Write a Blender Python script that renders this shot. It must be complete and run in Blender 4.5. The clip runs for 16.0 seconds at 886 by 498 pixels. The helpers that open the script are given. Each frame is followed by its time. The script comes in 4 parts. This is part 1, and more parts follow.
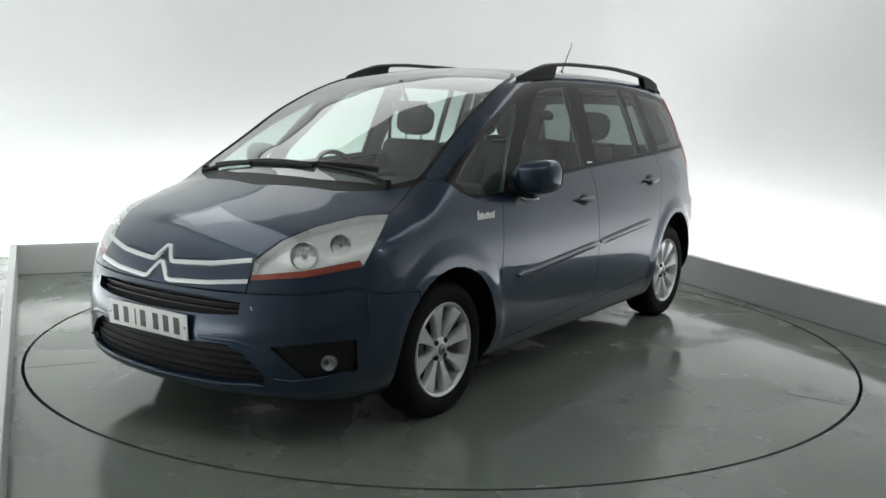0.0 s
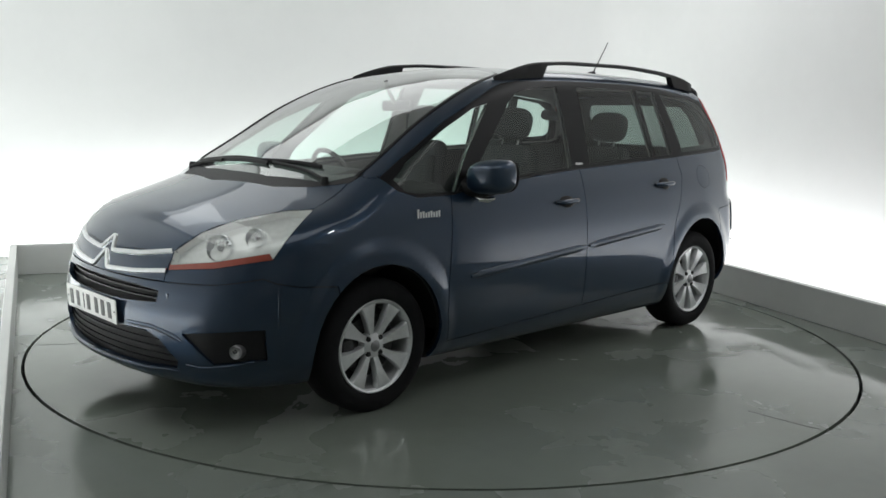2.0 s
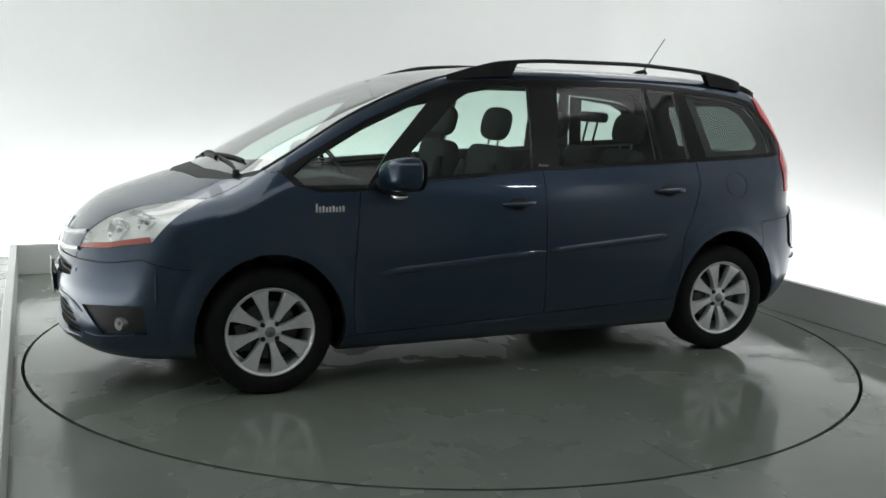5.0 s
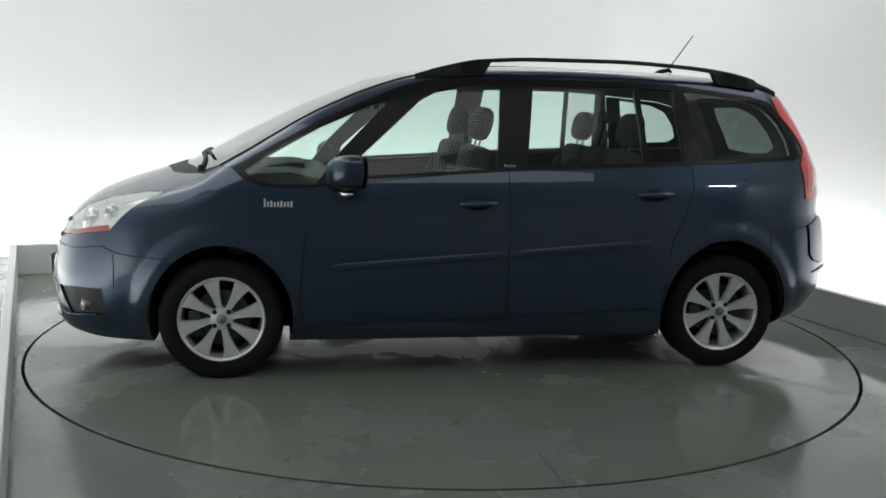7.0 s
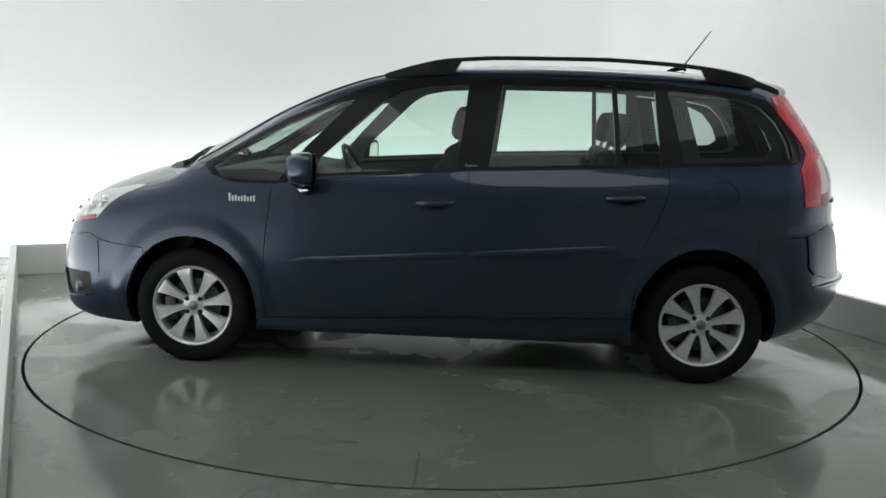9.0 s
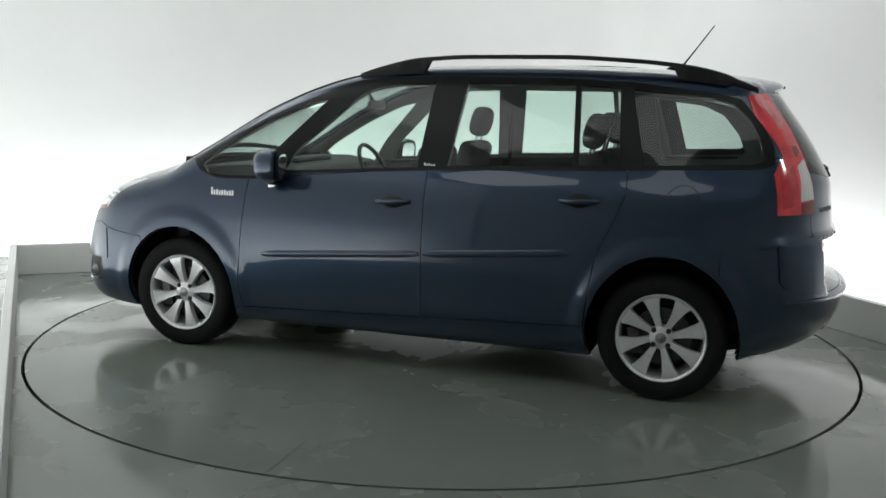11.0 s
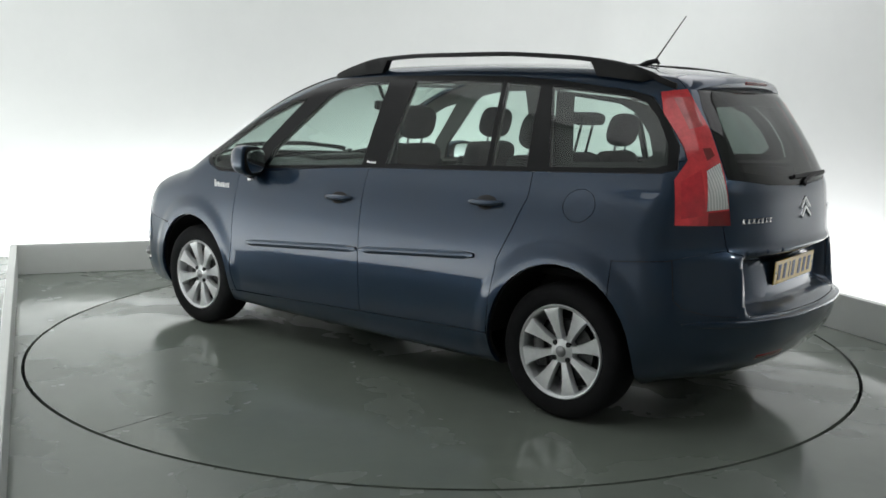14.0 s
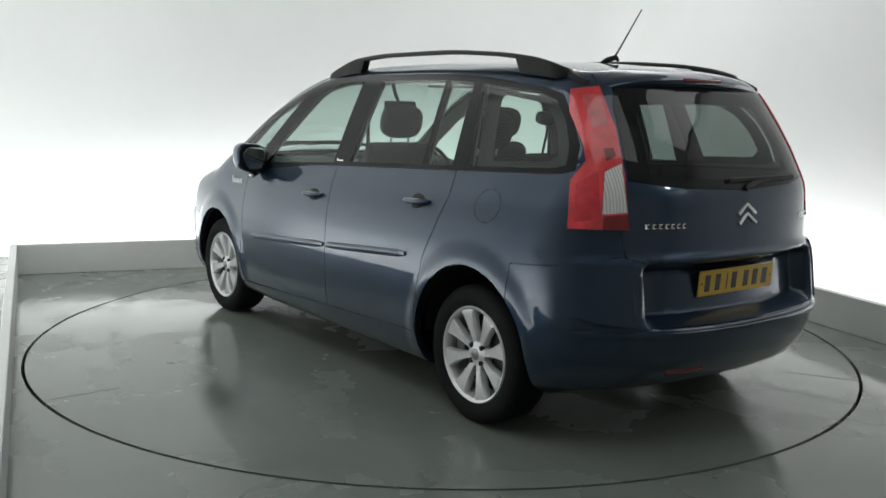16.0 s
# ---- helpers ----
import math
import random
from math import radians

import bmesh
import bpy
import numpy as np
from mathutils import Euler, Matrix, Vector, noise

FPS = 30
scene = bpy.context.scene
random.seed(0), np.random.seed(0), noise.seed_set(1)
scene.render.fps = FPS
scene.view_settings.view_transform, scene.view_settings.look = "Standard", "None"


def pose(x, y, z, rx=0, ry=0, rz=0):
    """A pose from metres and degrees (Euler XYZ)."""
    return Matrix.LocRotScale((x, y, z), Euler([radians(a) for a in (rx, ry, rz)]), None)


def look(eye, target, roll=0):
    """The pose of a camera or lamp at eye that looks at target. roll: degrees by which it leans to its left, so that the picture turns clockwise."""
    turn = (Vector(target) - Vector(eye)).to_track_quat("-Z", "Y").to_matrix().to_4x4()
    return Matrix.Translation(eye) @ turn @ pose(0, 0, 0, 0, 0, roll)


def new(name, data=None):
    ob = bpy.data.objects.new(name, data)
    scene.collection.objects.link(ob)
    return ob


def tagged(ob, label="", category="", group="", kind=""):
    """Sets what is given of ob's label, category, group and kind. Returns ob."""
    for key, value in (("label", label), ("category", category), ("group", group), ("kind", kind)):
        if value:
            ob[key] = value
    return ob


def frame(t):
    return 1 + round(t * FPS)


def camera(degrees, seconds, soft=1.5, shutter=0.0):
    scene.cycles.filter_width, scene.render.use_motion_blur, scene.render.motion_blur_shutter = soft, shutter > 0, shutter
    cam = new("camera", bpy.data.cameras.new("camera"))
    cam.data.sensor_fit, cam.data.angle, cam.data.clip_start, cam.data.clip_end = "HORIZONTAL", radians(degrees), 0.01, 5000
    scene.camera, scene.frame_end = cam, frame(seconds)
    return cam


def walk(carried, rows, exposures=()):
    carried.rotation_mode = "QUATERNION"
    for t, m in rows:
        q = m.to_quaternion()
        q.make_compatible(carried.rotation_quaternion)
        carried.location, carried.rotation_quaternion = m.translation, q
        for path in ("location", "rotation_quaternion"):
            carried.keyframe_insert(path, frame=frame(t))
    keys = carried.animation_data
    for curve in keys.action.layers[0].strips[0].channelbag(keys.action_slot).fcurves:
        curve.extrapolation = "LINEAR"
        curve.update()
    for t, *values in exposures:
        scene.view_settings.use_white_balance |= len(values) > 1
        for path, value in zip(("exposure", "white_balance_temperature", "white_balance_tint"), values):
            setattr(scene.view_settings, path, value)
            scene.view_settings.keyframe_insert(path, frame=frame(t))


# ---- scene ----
# camera: fixed on a stand beside the turntable
EYE = Vector((0.0, -5.7336, 1.433))
AIM = EYE + Vector((-0.00176, 0.98792, -0.15497))
cam = camera(51.17, 16.0, soft=1.6)
walk(cam, [(0.0, look(EYE, AIM, 1.38)), (16.0, look(EYE, AIM, 1.38))], exposures=[(0.0, -0.42), (16.0, -0.42)])

# the turn of the table, in degrees of the car's heading
TURN = [(0.0, -124.42), (0.5, -126.14), (1.0, -128.97), (1.5, -132.22), (2.0, -135.75), (3.0, -142.69), (4.0, -149.62),
        (5.0, -156.56), (6.0, -163.49), (7.0, -170.43), (8.0, -177.36), (9.0, -184.30), (10.0, -191.23), (11.0, -198.17),
        (12.0, -205.10), (13.0, -212.04), (14.0, -218.97), (15.0, -225.90), (16.0, -232.84)]
AXIS = Vector((0.060, -0.045, 0.0))  # the table's axis in the car's space
TABLE_R = 2.444
ROOM = pose(0, 0, 0, 0, 0, 22.0)  # the pit stands at 22 degrees to the camera

# ---- light ----
world = bpy.data.worlds.new("world")
scene.world = world
world.use_nodes = True
world.node_tree.nodes["Background"].inputs[0].default_value = (0.9, 0.95, 1.0, 1)
world.node_tree.nodes["Background"].inputs[1].default_value = 0.02


def area(name, m, sx, sy, watts, colour=(1, 1, 1)):
    data = bpy.data.lights.new(name, "AREA")
    data.shape, data.size, data.size_y, data.energy, data.color = "RECTANGLE", sx, sy, watts, colour
    ob = new(name, data)
    ob.matrix_world = m
    return tagged(ob, "light out of view that washes the backdrop or fills in the car", "light", kind="structure")


COOL = (0.97, 1.0, 1.0)
# strip lights in the trough behind the low walls, turned up to the backdrop
area("trough_light_back", ROOM @ pose(0, 3.22, 0.04, 215, 0, 180), 5.6, 0.16, 84, COOL)
area("trough_light_right", ROOM @ pose(3.12, 0.0, 0.04, 215, 0, 90), 5.6, 0.16, 56, (0.98, 0.98, 1.0))
area("trough_light_left", ROOM @ pose(-3.12, 0.1, 0.04, 215, 0, -90), 5.2, 0.16, 84, COOL)
# wide washers along the ceiling's edge over the backdrop
area("ceiling_washer_back", ROOM @ pose(0, 2.25, 3.50, -10, 0, 180), 5.8, 2.5, 54, COOL)
area("ceiling_washer_right", ROOM @ pose(2.61, -0.2, 3.53, -14, 0, 90), 5.6, 1.7, 46, (0.98, 0.98, 1.0))
area("ceiling_washer_left", ROOM @ pose(-2.61, -0.2, 3.53, -14, 0, -90), 5.6, 1.7, 46, COOL)
# a fill panel added on the ceiling before the turntable
area("fill_panel", ROOM @ pose(-0.4, -3.6, 3.66, 0, 0, 0), 3.0, 1.6, 17, COOL)
# a short tube lamp on the ceiling beside the camera
area("ceiling_tube", ROOM @ pose(2.9, -5.2, 3.66, 0, 0, -10), 0.4, 0.06, 22, COOL)


# ---- materials ----
def material(name, base, rough=0.5, metal=0.0, coat=0.0, vary=0.0, scale=8.0, bump=0.0, bump_scale=60.0, rough_vary=0.0, emit=0.0, coat_rough=0.03, spec=0.5):
    """A principled material whose colour and gloss vary at two scales."""
    m = bpy.data.materials.new(name)
    m.use_nodes = True
    nt = m.node_tree
    b = nt.nodes["Principled BSDF"]
    b.inputs["Base Color"].default_value = (*base, 1)
    b.inputs["Roughness"].default_value = rough
    b.inputs["Metallic"].default_value = metal
    b.inputs["Coat Weight"].default_value = coat
    b.inputs["Coat Roughness"].default_value = coat_rough
    b.inputs["Specular IOR Level"].default_value = spec
    if emit:
        b.inputs["Emission Color"].default_value = (*base, 1)
        b.inputs["Emission Strength"].default_value = emit
    co = nt.nodes.new("ShaderNodeTexCoord")

    def noise_tex(sc, detail=4.0):
        n = nt.nodes.new("ShaderNodeTexNoise")
        n.inputs["Scale"].default_value, n.inputs["Detail"].default_value = sc, detail
        nt.links.new(co.outputs["Object"], n.inputs["Vector"])
        return n.outputs["Fac"]

    if vary:
        big, small = noise_tex(scale), noise_tex(scale * 9, 6)
        mixed = nt.nodes.new("ShaderNodeMath")
        mixed.operation = "MULTIPLY_ADD"
        nt.links.new(small, mixed.inputs[0])
        mixed.inputs[1].default_value = 0.3
        nt.links.new(big, mixed.inputs[2])
        ramp = nt.nodes.new("ShaderNodeValToRGB")
        lo, hi = [tuple(min(1, c * k) for c in base) + (1,) for k in (1 - vary, 1 + vary)]
        ramp.color_ramp.elements[0].position, ramp.color_ramp.elements[0].color = 0.45, lo
        ramp.color_ramp.elements[1].position, ramp.color_ramp.elements[1].color = 0.9, hi
        nt.links.new(mixed.outputs[0], ramp.inputs[0])
        nt.links.new(ramp.outputs[0], b.inputs["Base Color"])
    if rough_vary:
        r = nt.nodes.new("ShaderNodeMapRange")
        nt.links.new(noise_tex(scale * 2.3, 5), r.inputs["Value"])
        r.inputs["From Min"].default_value, r.inputs["From Max"].default_value = 0.3, 0.7
        r.inputs["To Min"].default_value, r.inputs["To Max"].default_value = max(0.02, rough - rough_vary), rough + rough_vary
        nt.links.new(r.outputs[0], b.inputs["Roughness"])
    if bump:
        bp = nt.nodes.new("ShaderNodeBump")
        bp.inputs["Strength"].default_value, bp.inputs["Distance"].default_value = bump, 0.004
        nt.links.new(noise_tex(bump_scale, 6), bp.inputs["Height"])
        nt.links.new(bp.outputs[0], b.inputs["Normal"])
    return m


def glass(name, tint, rough=0.0, gloss=1.0, power=5.0, least=0.045):
    """A thin pane: tinted see-through with a clear reflection by its Fresnel."""
    m = bpy.data.materials.new(name)
    m.use_nodes = True
    nt = m.node_tree
    nt.nodes.remove(nt.nodes["Principled BSDF"])
    out = nt.nodes["Material Output"]
    tr, gl, fr, mx, pw, ma = [nt.nodes.new("ShaderNode" + k) for k in ("BsdfTransparent", "BsdfGlossy", "LayerWeight", "MixShader", "Math", "Math")]
    tr.inputs[0].default_value = (*tint, 1)
    gl.inputs["Color"].default_value = (gloss, gloss, gloss, 1)
    gl.inputs["Roughness"].default_value = rough
    fr.inputs[0].default_value = 0.5
    pw.operation, ma.operation = "POWER", "MULTIPLY_ADD"
    pw.inputs[1].default_value, ma.inputs[1].default_value, ma.inputs[2].default_value = power, 0.92, least
    nt.links.new(fr.outputs["Facing"], pw.inputs[0])
    nt.links.new(pw.outputs[0], ma.inputs[0])
    nt.links.new(ma.outputs[0], mx.inputs[0])
    nt.links.new(tr.outputs[0], mx.inputs[1])
    nt.links.new(gl.outputs[0], mx.inputs[2])
    nt.links.new(mx.outputs[0], out.inputs[0])
    return m


PAINT = material("blue_metallic_paint", (0.0165, 0.0365, 0.071), 0.32, 0.6, 1.0, 0.05, 900.0, spec=0.15, coat_rough=0.015)
PAINT.node_tree.nodes["Principled BSDF"].inputs["Coat IOR"].default_value = 1.58
WHITE = material("white_backdrop_paint", (0.80, 0.81, 0.80), 0.6, vary=0.02, scale=1.2, bump=0.05, bump_scale=40)
UPSTAND = material("white_board", (0.70, 0.71, 0.69), 0.45, vary=0.04, scale=2.0, bump=0.05)


def floor_paint(name, base, seed):
    """Glossy floor paint with dull and shiny patches, scuffs and a slight waviness."""
    m = material(name, base, 0.2, vary=0.07, scale=1.2)
    nt = m.node_tree
    p = nt.nodes["Principled BSDF"]
    co = nt.nodes.new("ShaderNodeTexCoord")
    mp = nt.nodes.new("ShaderNodeMapping")
    mp.inputs["Location"].default_value = (seed, seed * 1.7, 0)
    nt.links.new(co.outputs["Object"], mp.inputs["Vector"])

    def tex(scale, detail, dist=0.0):
        n = nt.nodes.new("ShaderNodeTexNoise")
        n.inputs["Scale"].default_value, n.inputs["Detail"].default_value, n.inputs["Distortion"].default_value = scale, detail, dist
        nt.links.new(mp.outputs[0], n.inputs["Vector"])
        return n.outputs["Fac"]

    patch = nt.nodes.new("ShaderNodeMapRange")
    nt.links.new(tex(1.5, 5, 0.5), patch.inputs["Value"])
    for k, v in (("From Min", 0.44), ("From Max", 0.56), ("To Min", 0.05), ("To Max", 0.27)):
        patch.inputs[k].default_value = v
    fine = nt.nodes.new("ShaderNodeMath")
    fine.operation = "MULTIPLY_ADD"
    nt.links.new(tex(22, 6), fine.inputs[0])
    fine.inputs[1].default_value = 0.05
    nt.links.new(patch.outputs[0], fine.inputs[2])
    nt.links.new(fine.outputs[0], p.inputs["Roughness"])
    b1 = nt.nodes.new("ShaderNodeBump")
    b1.inputs["Strength"].default_value, b1.inputs["Distance"].default_value = 0.30, 0.004
    nt.links.new(tex(4.0, 1, 0.0), b1.inputs["Height"])
    b2 = nt.nodes.new("ShaderNodeBump")
    b2.inputs["Strength"].default_value, b2.inputs["Distance"].default_value = 0.12, 0.0015
    nt.links.new(tex(60, 2), b2.inputs["Height"])
    nt.links.new(b1.outputs[0], b2.inputs["Normal"])
    nt.links.new(b2.outputs[0], p.inputs["Normal"])
    return m


FLOORING = floor_paint("grey_floor_paint", (0.190, 0.212, 0.188), 3.0)
DECKING = floor_paint("grey_deck_paint", (0.180, 0.203, 0.175), 11.0)
BLACK = material("black_plastic", (0.008, 0.008, 0.009), 0.5, vary=0.15, scale=30, bump=0.1, bump_scale=400, spec=0.3)
GLOSSBLACK = material("gloss_black_trim", (0.007, 0.007, 0.008), 0.30, vary=0.1, scale=30, spec=0.22)
DARK = material("dark_lining", (0.014, 0.014, 0.015), 0.8, vary=0.2, scale=20)
TRIM = material("grey_interior_trim", (0.22, 0.22, 0.215), 0.75, vary=0.08, scale=30)
RUBBER = material("tyre_rubber", (0.008, 0.008, 0.009), 0.8, vary=0.2, scale=25, bump=0.2, bump_scale=300, spec=0.22)
ALLOY = material("silver_alloy_paint", (0.72, 0.73, 0.74), 0.34, 0.5, 0.4, 0.06, 40, rough_vary=0.06)
BRAKE = material("dull_brake_steel", (0.07, 0.07, 0.072), 0.45, 0.8, vary=0.3, scale=60)
STEEL = material("grey_steel", (0.30, 0.30, 0.31), 0.4, 0.9, vary=0.15, scale=60)
CHROME = material("chrome", (0.82, 0.83, 0.84), 0.10, 1.0, vary=0.03, scale=30)
FABRIC = material("charcoal_seat_cloth", (0.042, 0.043, 0.046), 0.95, vary=0.25, scale=60, bump=0.3, bump_scale=500)
SCREEN = glass("windscreen_glass", (0.80, 0.92, 0.87), power=2.4, least=0.07)
CLEAR = glass("clear_green_glass", (0.80, 0.92, 0.87))
PRIVACY = glass("tinted_rear_glass", (0.64, 0.73, 0.69))
REARGLASS = glass("dark_rear_glass", (0.175, 0.205, 0.195))
REDMID = material("deep_red_lens", (0.70, 0.040, 0.055), 0.14, coat=1.0, vary=0.15, scale=30)
PINKLENS = material("pale_red_lens", (0.66, 0.11, 0.115), 0.12, coat=1.0, vary=0.25, scale=14)
# dark red of some lenses; on the rear fog lamp it paints the shade
REDDARK = material("dark_or_shaded_red_lens", (0.22, 0.012, 0.014), 0.2, coat=0.6, vary=0.1, scale=30)
STRIP = material("dark_joint", (0.07, 0.072, 0.068), 0.6, vary=0.2, scale=20)
LENS = glass("clear_lens", (0.95, 0.96, 0.95), power=3.0, least=0.06)
REDLENS = material("red_lamp_lens", (0.86, 0.060, 0.072), 0.14, coat=0.7, vary=0.28, scale=9)
AMBER = material("amber_lamp_lens", (0.34, 0.075, 0.050), 0.15, coat=1.0, vary=0.1, scale=25)
LAMPWHITE = material("white_lamp_lens", (0.80, 0.80, 0.78), 0.12, 0.1, 1.0, 0.1, 60)


def ribbed(m, scale, low, high, bump):
    """Fine upright ribs moulded into a lamp lens, groove shade painted in its colour."""
    nt = m.node_tree
    p = nt.nodes["Principled BSDF"]
    co = nt.nodes.new("ShaderNodeTexCoord")
    w = nt.nodes.new("ShaderNodeTexWave")
    w.bands_direction = "Y"
    w.inputs["Scale"].default_value, w.inputs["Distortion"].default_value = scale, 1.2
    nt.links.new(co.outputs["Object"], w.inputs["Vector"])
    r = nt.nodes.new("ShaderNodeValToRGB")
    r.color_ramp.elements[0].color, r.color_ramp.elements[1].color = (*low, 1), (*high, 1)
    nt.links.new(w.outputs["Fac"], r.inputs["Fac"])
    nt.links.new(r.outputs["Color"], p.inputs["Base Color"])
    b = nt.nodes.new("ShaderNodeBump")
    b.inputs["Strength"].default_value, b.inputs["Distance"].default_value = bump, 0.002
    nt.links.new(w.outputs["Fac"], b.inputs["Height"])
    nt.links.new(b.outputs[0], p.inputs["Normal"])


ribbed(LAMPWHITE, 30.0, (0.58, 0.58, 0.57), (0.92, 0.92, 0.90), 0.4)
PLATEWHITE = material("white_plate", (0.80, 0.80, 0.78), 0.3, vary=0.03, scale=20)
PLATEYELLOW = material("yellow_plate", (0.72, 0.45, 0.03), 0.3, vary=0.05, scale=20)
INK = material("dark_ink", (0.05, 0.05, 0.05), 0.4, vary=0.1, scale=40)
DASH = material("dark_dash_plastic", (0.030, 0.031, 0.032), 0.65, vary=0.12, scale=30, bump=0.15, bump_scale=350)
DIM = material("pale_ceiling_paint", (0.44, 0.44, 0.435), 0.8, vary=0.1, scale=2.0)
LAMPSILVER = material("silver_lamp_housing", (0.84, 0.85, 0.84), 0.22, 0.2, vary=0.08, scale=40)
GREY = material("grey_bounce_paint", (0.68, 0.69, 0.68), 0.7, vary=0.06, scale=1.5)
# ---- building blocks ----
def mesh_of(name, verts, faces, mat, smooth=False, normals=None):
    me = bpy.data.meshes.new(name)
    me.from_pydata([tuple(v) for v in verts], [], [tuple(f) for f in faces])
    me.materials.append(mat)
    if smooth:
        me.polygons.foreach_set("use_smooth", [True] * len(me.polygons))
    me.update()
    if normals is not None:
        me.normals_split_custom_set_from_vertices([tuple(n) for n in normals])
    return me


def piece(name, me, parent=None, label="", m=None):
    ob = new(name, me)
    if parent is not None:
        ob.parent = parent
    if m is not None:
        ob.matrix_basis = m
    return tagged(ob, label)


def part(name, bm, mat, parent=None, label="", smooth=True, m=None, sharp=40):
    """Links a bmesh as one mesh object under a thing or a part."""
    bmesh.ops.recalc_face_normals(bm, faces=bm.faces[:])
    if smooth:
        for f in bm.faces:
            f.smooth = True
        for e in bm.edges:
            if len(e.link_faces) == 2 and e.calc_face_angle(0) > radians(sharp):
                e.smooth = False
    me = bpy.data.meshes.new(name)
    bm.to_mesh(me)
    bm.free()
    me.materials.append(mat)
    return piece(name, me, parent, label, m)


def box(bm, x0, x1, y0, y1, z0, z1, bevel=0.0, seg=2, m=None):
    r = bmesh.ops.create_cube(bm, size=1.0)
    vs = r["verts"]
    for v in vs:
        v.co = Vector(((x0 + x1) / 2 + v.co.x * (x1 - x0), (y0 + y1) / 2 + v.co.y * (y1 - y0), (z0 + z1) / 2 + v.co.z * (z1 - z0)))
        if m is not None:
            v.co = m @ v.co
    if bevel:
        es = list({e for v in vs for e in v.link_edges})
        bmesh.ops.bevel(bm, geom=es, offset=bevel, segments=seg, affect="EDGES", profile=0.5)
    return bm


def prism(bm, outline, z0, z1, m=Matrix()):
    """A closed outline (x, y) raised from z0 to z1."""
    lo = [bm.verts.new(m @ Vector((x, y, z0))) for x, y in outline]
    hi = [bm.verts.new(m @ Vector((x, y, z1))) for x, y in outline]
    n = len(outline)
    bm.faces.new(lo[::-1])
    bm.faces.new(hi)
    for i in range(n):
        bm.faces.new((lo[i], lo[(i + 1) % n], hi[(i + 1) % n], hi[i]))
    return bm


def lathe(bm, profile, n=48, m=Matrix(), a0=0.0, a1=2 * math.pi):
    """Turns (radius, height) points round z."""
    full = abs(a1 - a0 - 2 * math.pi) < 1e-6
    k = n if full else n + 1
    rings = []
    for i in range(k):
        a = a0 + (a1 - a0) * i / n
        rings.append([bm.verts.new(m @ Vector((r * math.cos(a), r * math.sin(a), h))) for r, h in profile])
    for i in range(n):
        p, q = rings[i], rings[(i + 1) % k]
        for j in range(len(profile) - 1):
            bm.faces.new((p[j], q[j], q[j + 1], p[j + 1]))
    return bm


def tube(bm, path, radius, n=8, flat=1.0, cap=True):
    """A round bar along the points; radius may be a list."""
    pts = [Vector(p) for p in path]
    rings = []
    for i, p in enumerate(pts):
        d = (pts[min(i + 1, len(pts) - 1)] - pts[max(i - 1, 0)]).normalized()
        u = d.cross(Vector((0, 0, 1)))
        u = u.normalized() if u.length > 1e-4 else Vector((1, 0, 0))
        w = d.cross(u)
        r = radius[i] if isinstance(radius, (list, tuple)) else radius
        rings.append([bm.verts.new(p + u * r * math.cos(2 * math.pi * j / n) + w * r * flat * math.sin(2 * math.pi * j / n)) for j in range(n)])
    for a, b in zip(rings, rings[1:]):
        for j in range(n):
            bm.faces.new((a[j], a[(j + 1) % n], b[(j + 1) % n], b[j]))
    if cap:
        bm.faces.new(rings[0][::-1])
        bm.faces.new(rings[-1])
    return bm


# ---- the room ----
def structure(name, bm, mat, label, category, smooth=False, m=ROOM):
    return tagged(part(name, bm, mat, None, label, smooth, m), label, category, kind="structure")


def floor_with_hole():
    """The pit's floor, one sheet with a round hole for the table."""
    bm = bmesh.new()
    n = 180
    inner, outer = [], []
    for i in range(n):
        a = 2 * math.pi * i / n
        c, s = math.cos(a), math.sin(a)
        k = min(4.2 / max(abs(c), 1e-6), 9.0 / max(abs(s), 1e-6))
        inner.append((TABLE_R * c, TABLE_R * s))
        outer.append((k * c, k * s))
    top_i = [bm.verts.new((x, y, 0)) for x, y in inner]
    top_o = [bm.verts.new((x, y, 0)) for x, y in outer]
    low_i = [bm.verts.new((x, y, -0.12)) for x, y in inner]
    for i in range(n):
        j = (i + 1) % n
        bm.faces.new((top_i[i], top_o[i], top_o[j], top_i[j]))
        bm.faces.new((low_i[i], top_i[i], top_i[j], low_i[j]))
    return bm


structure("floor", floor_with_hole(), FLOORING, "glossy grey painted concrete floor round the turntable", "floor")
structure("pit_base", box(bmesh.new(), -3, 3, -3, 3, -0.3, -0.13), DARK, "dark base under the turntable", "base")
H_WALL = 0.243
structure("wall_low_back", box(bmesh.new(), -2.62, 2.62, 2.69, 2.74, 0.0, H_WALL, 0.004, 1), UPSTAND, "low white board wall behind the turntable", "wall")
structure("wall_low_right", box(bmesh.new(), 2.57, 2.62, -6.5, 2.688, 0.0, H_WALL, 0.004, 1), UPSTAND, "low white board wall beside the turntable", "wall")
structure("wall_low_left", box(bmesh.new(), -0.05, 0, -8.0, 0, 0.0, H_WALL, 0.004, 1), UPSTAND, "low white board wall with a pale edge", "wall",
          m=ROOM @ pose(-2.585, 2.688, 0, 0, 0, 2.2))


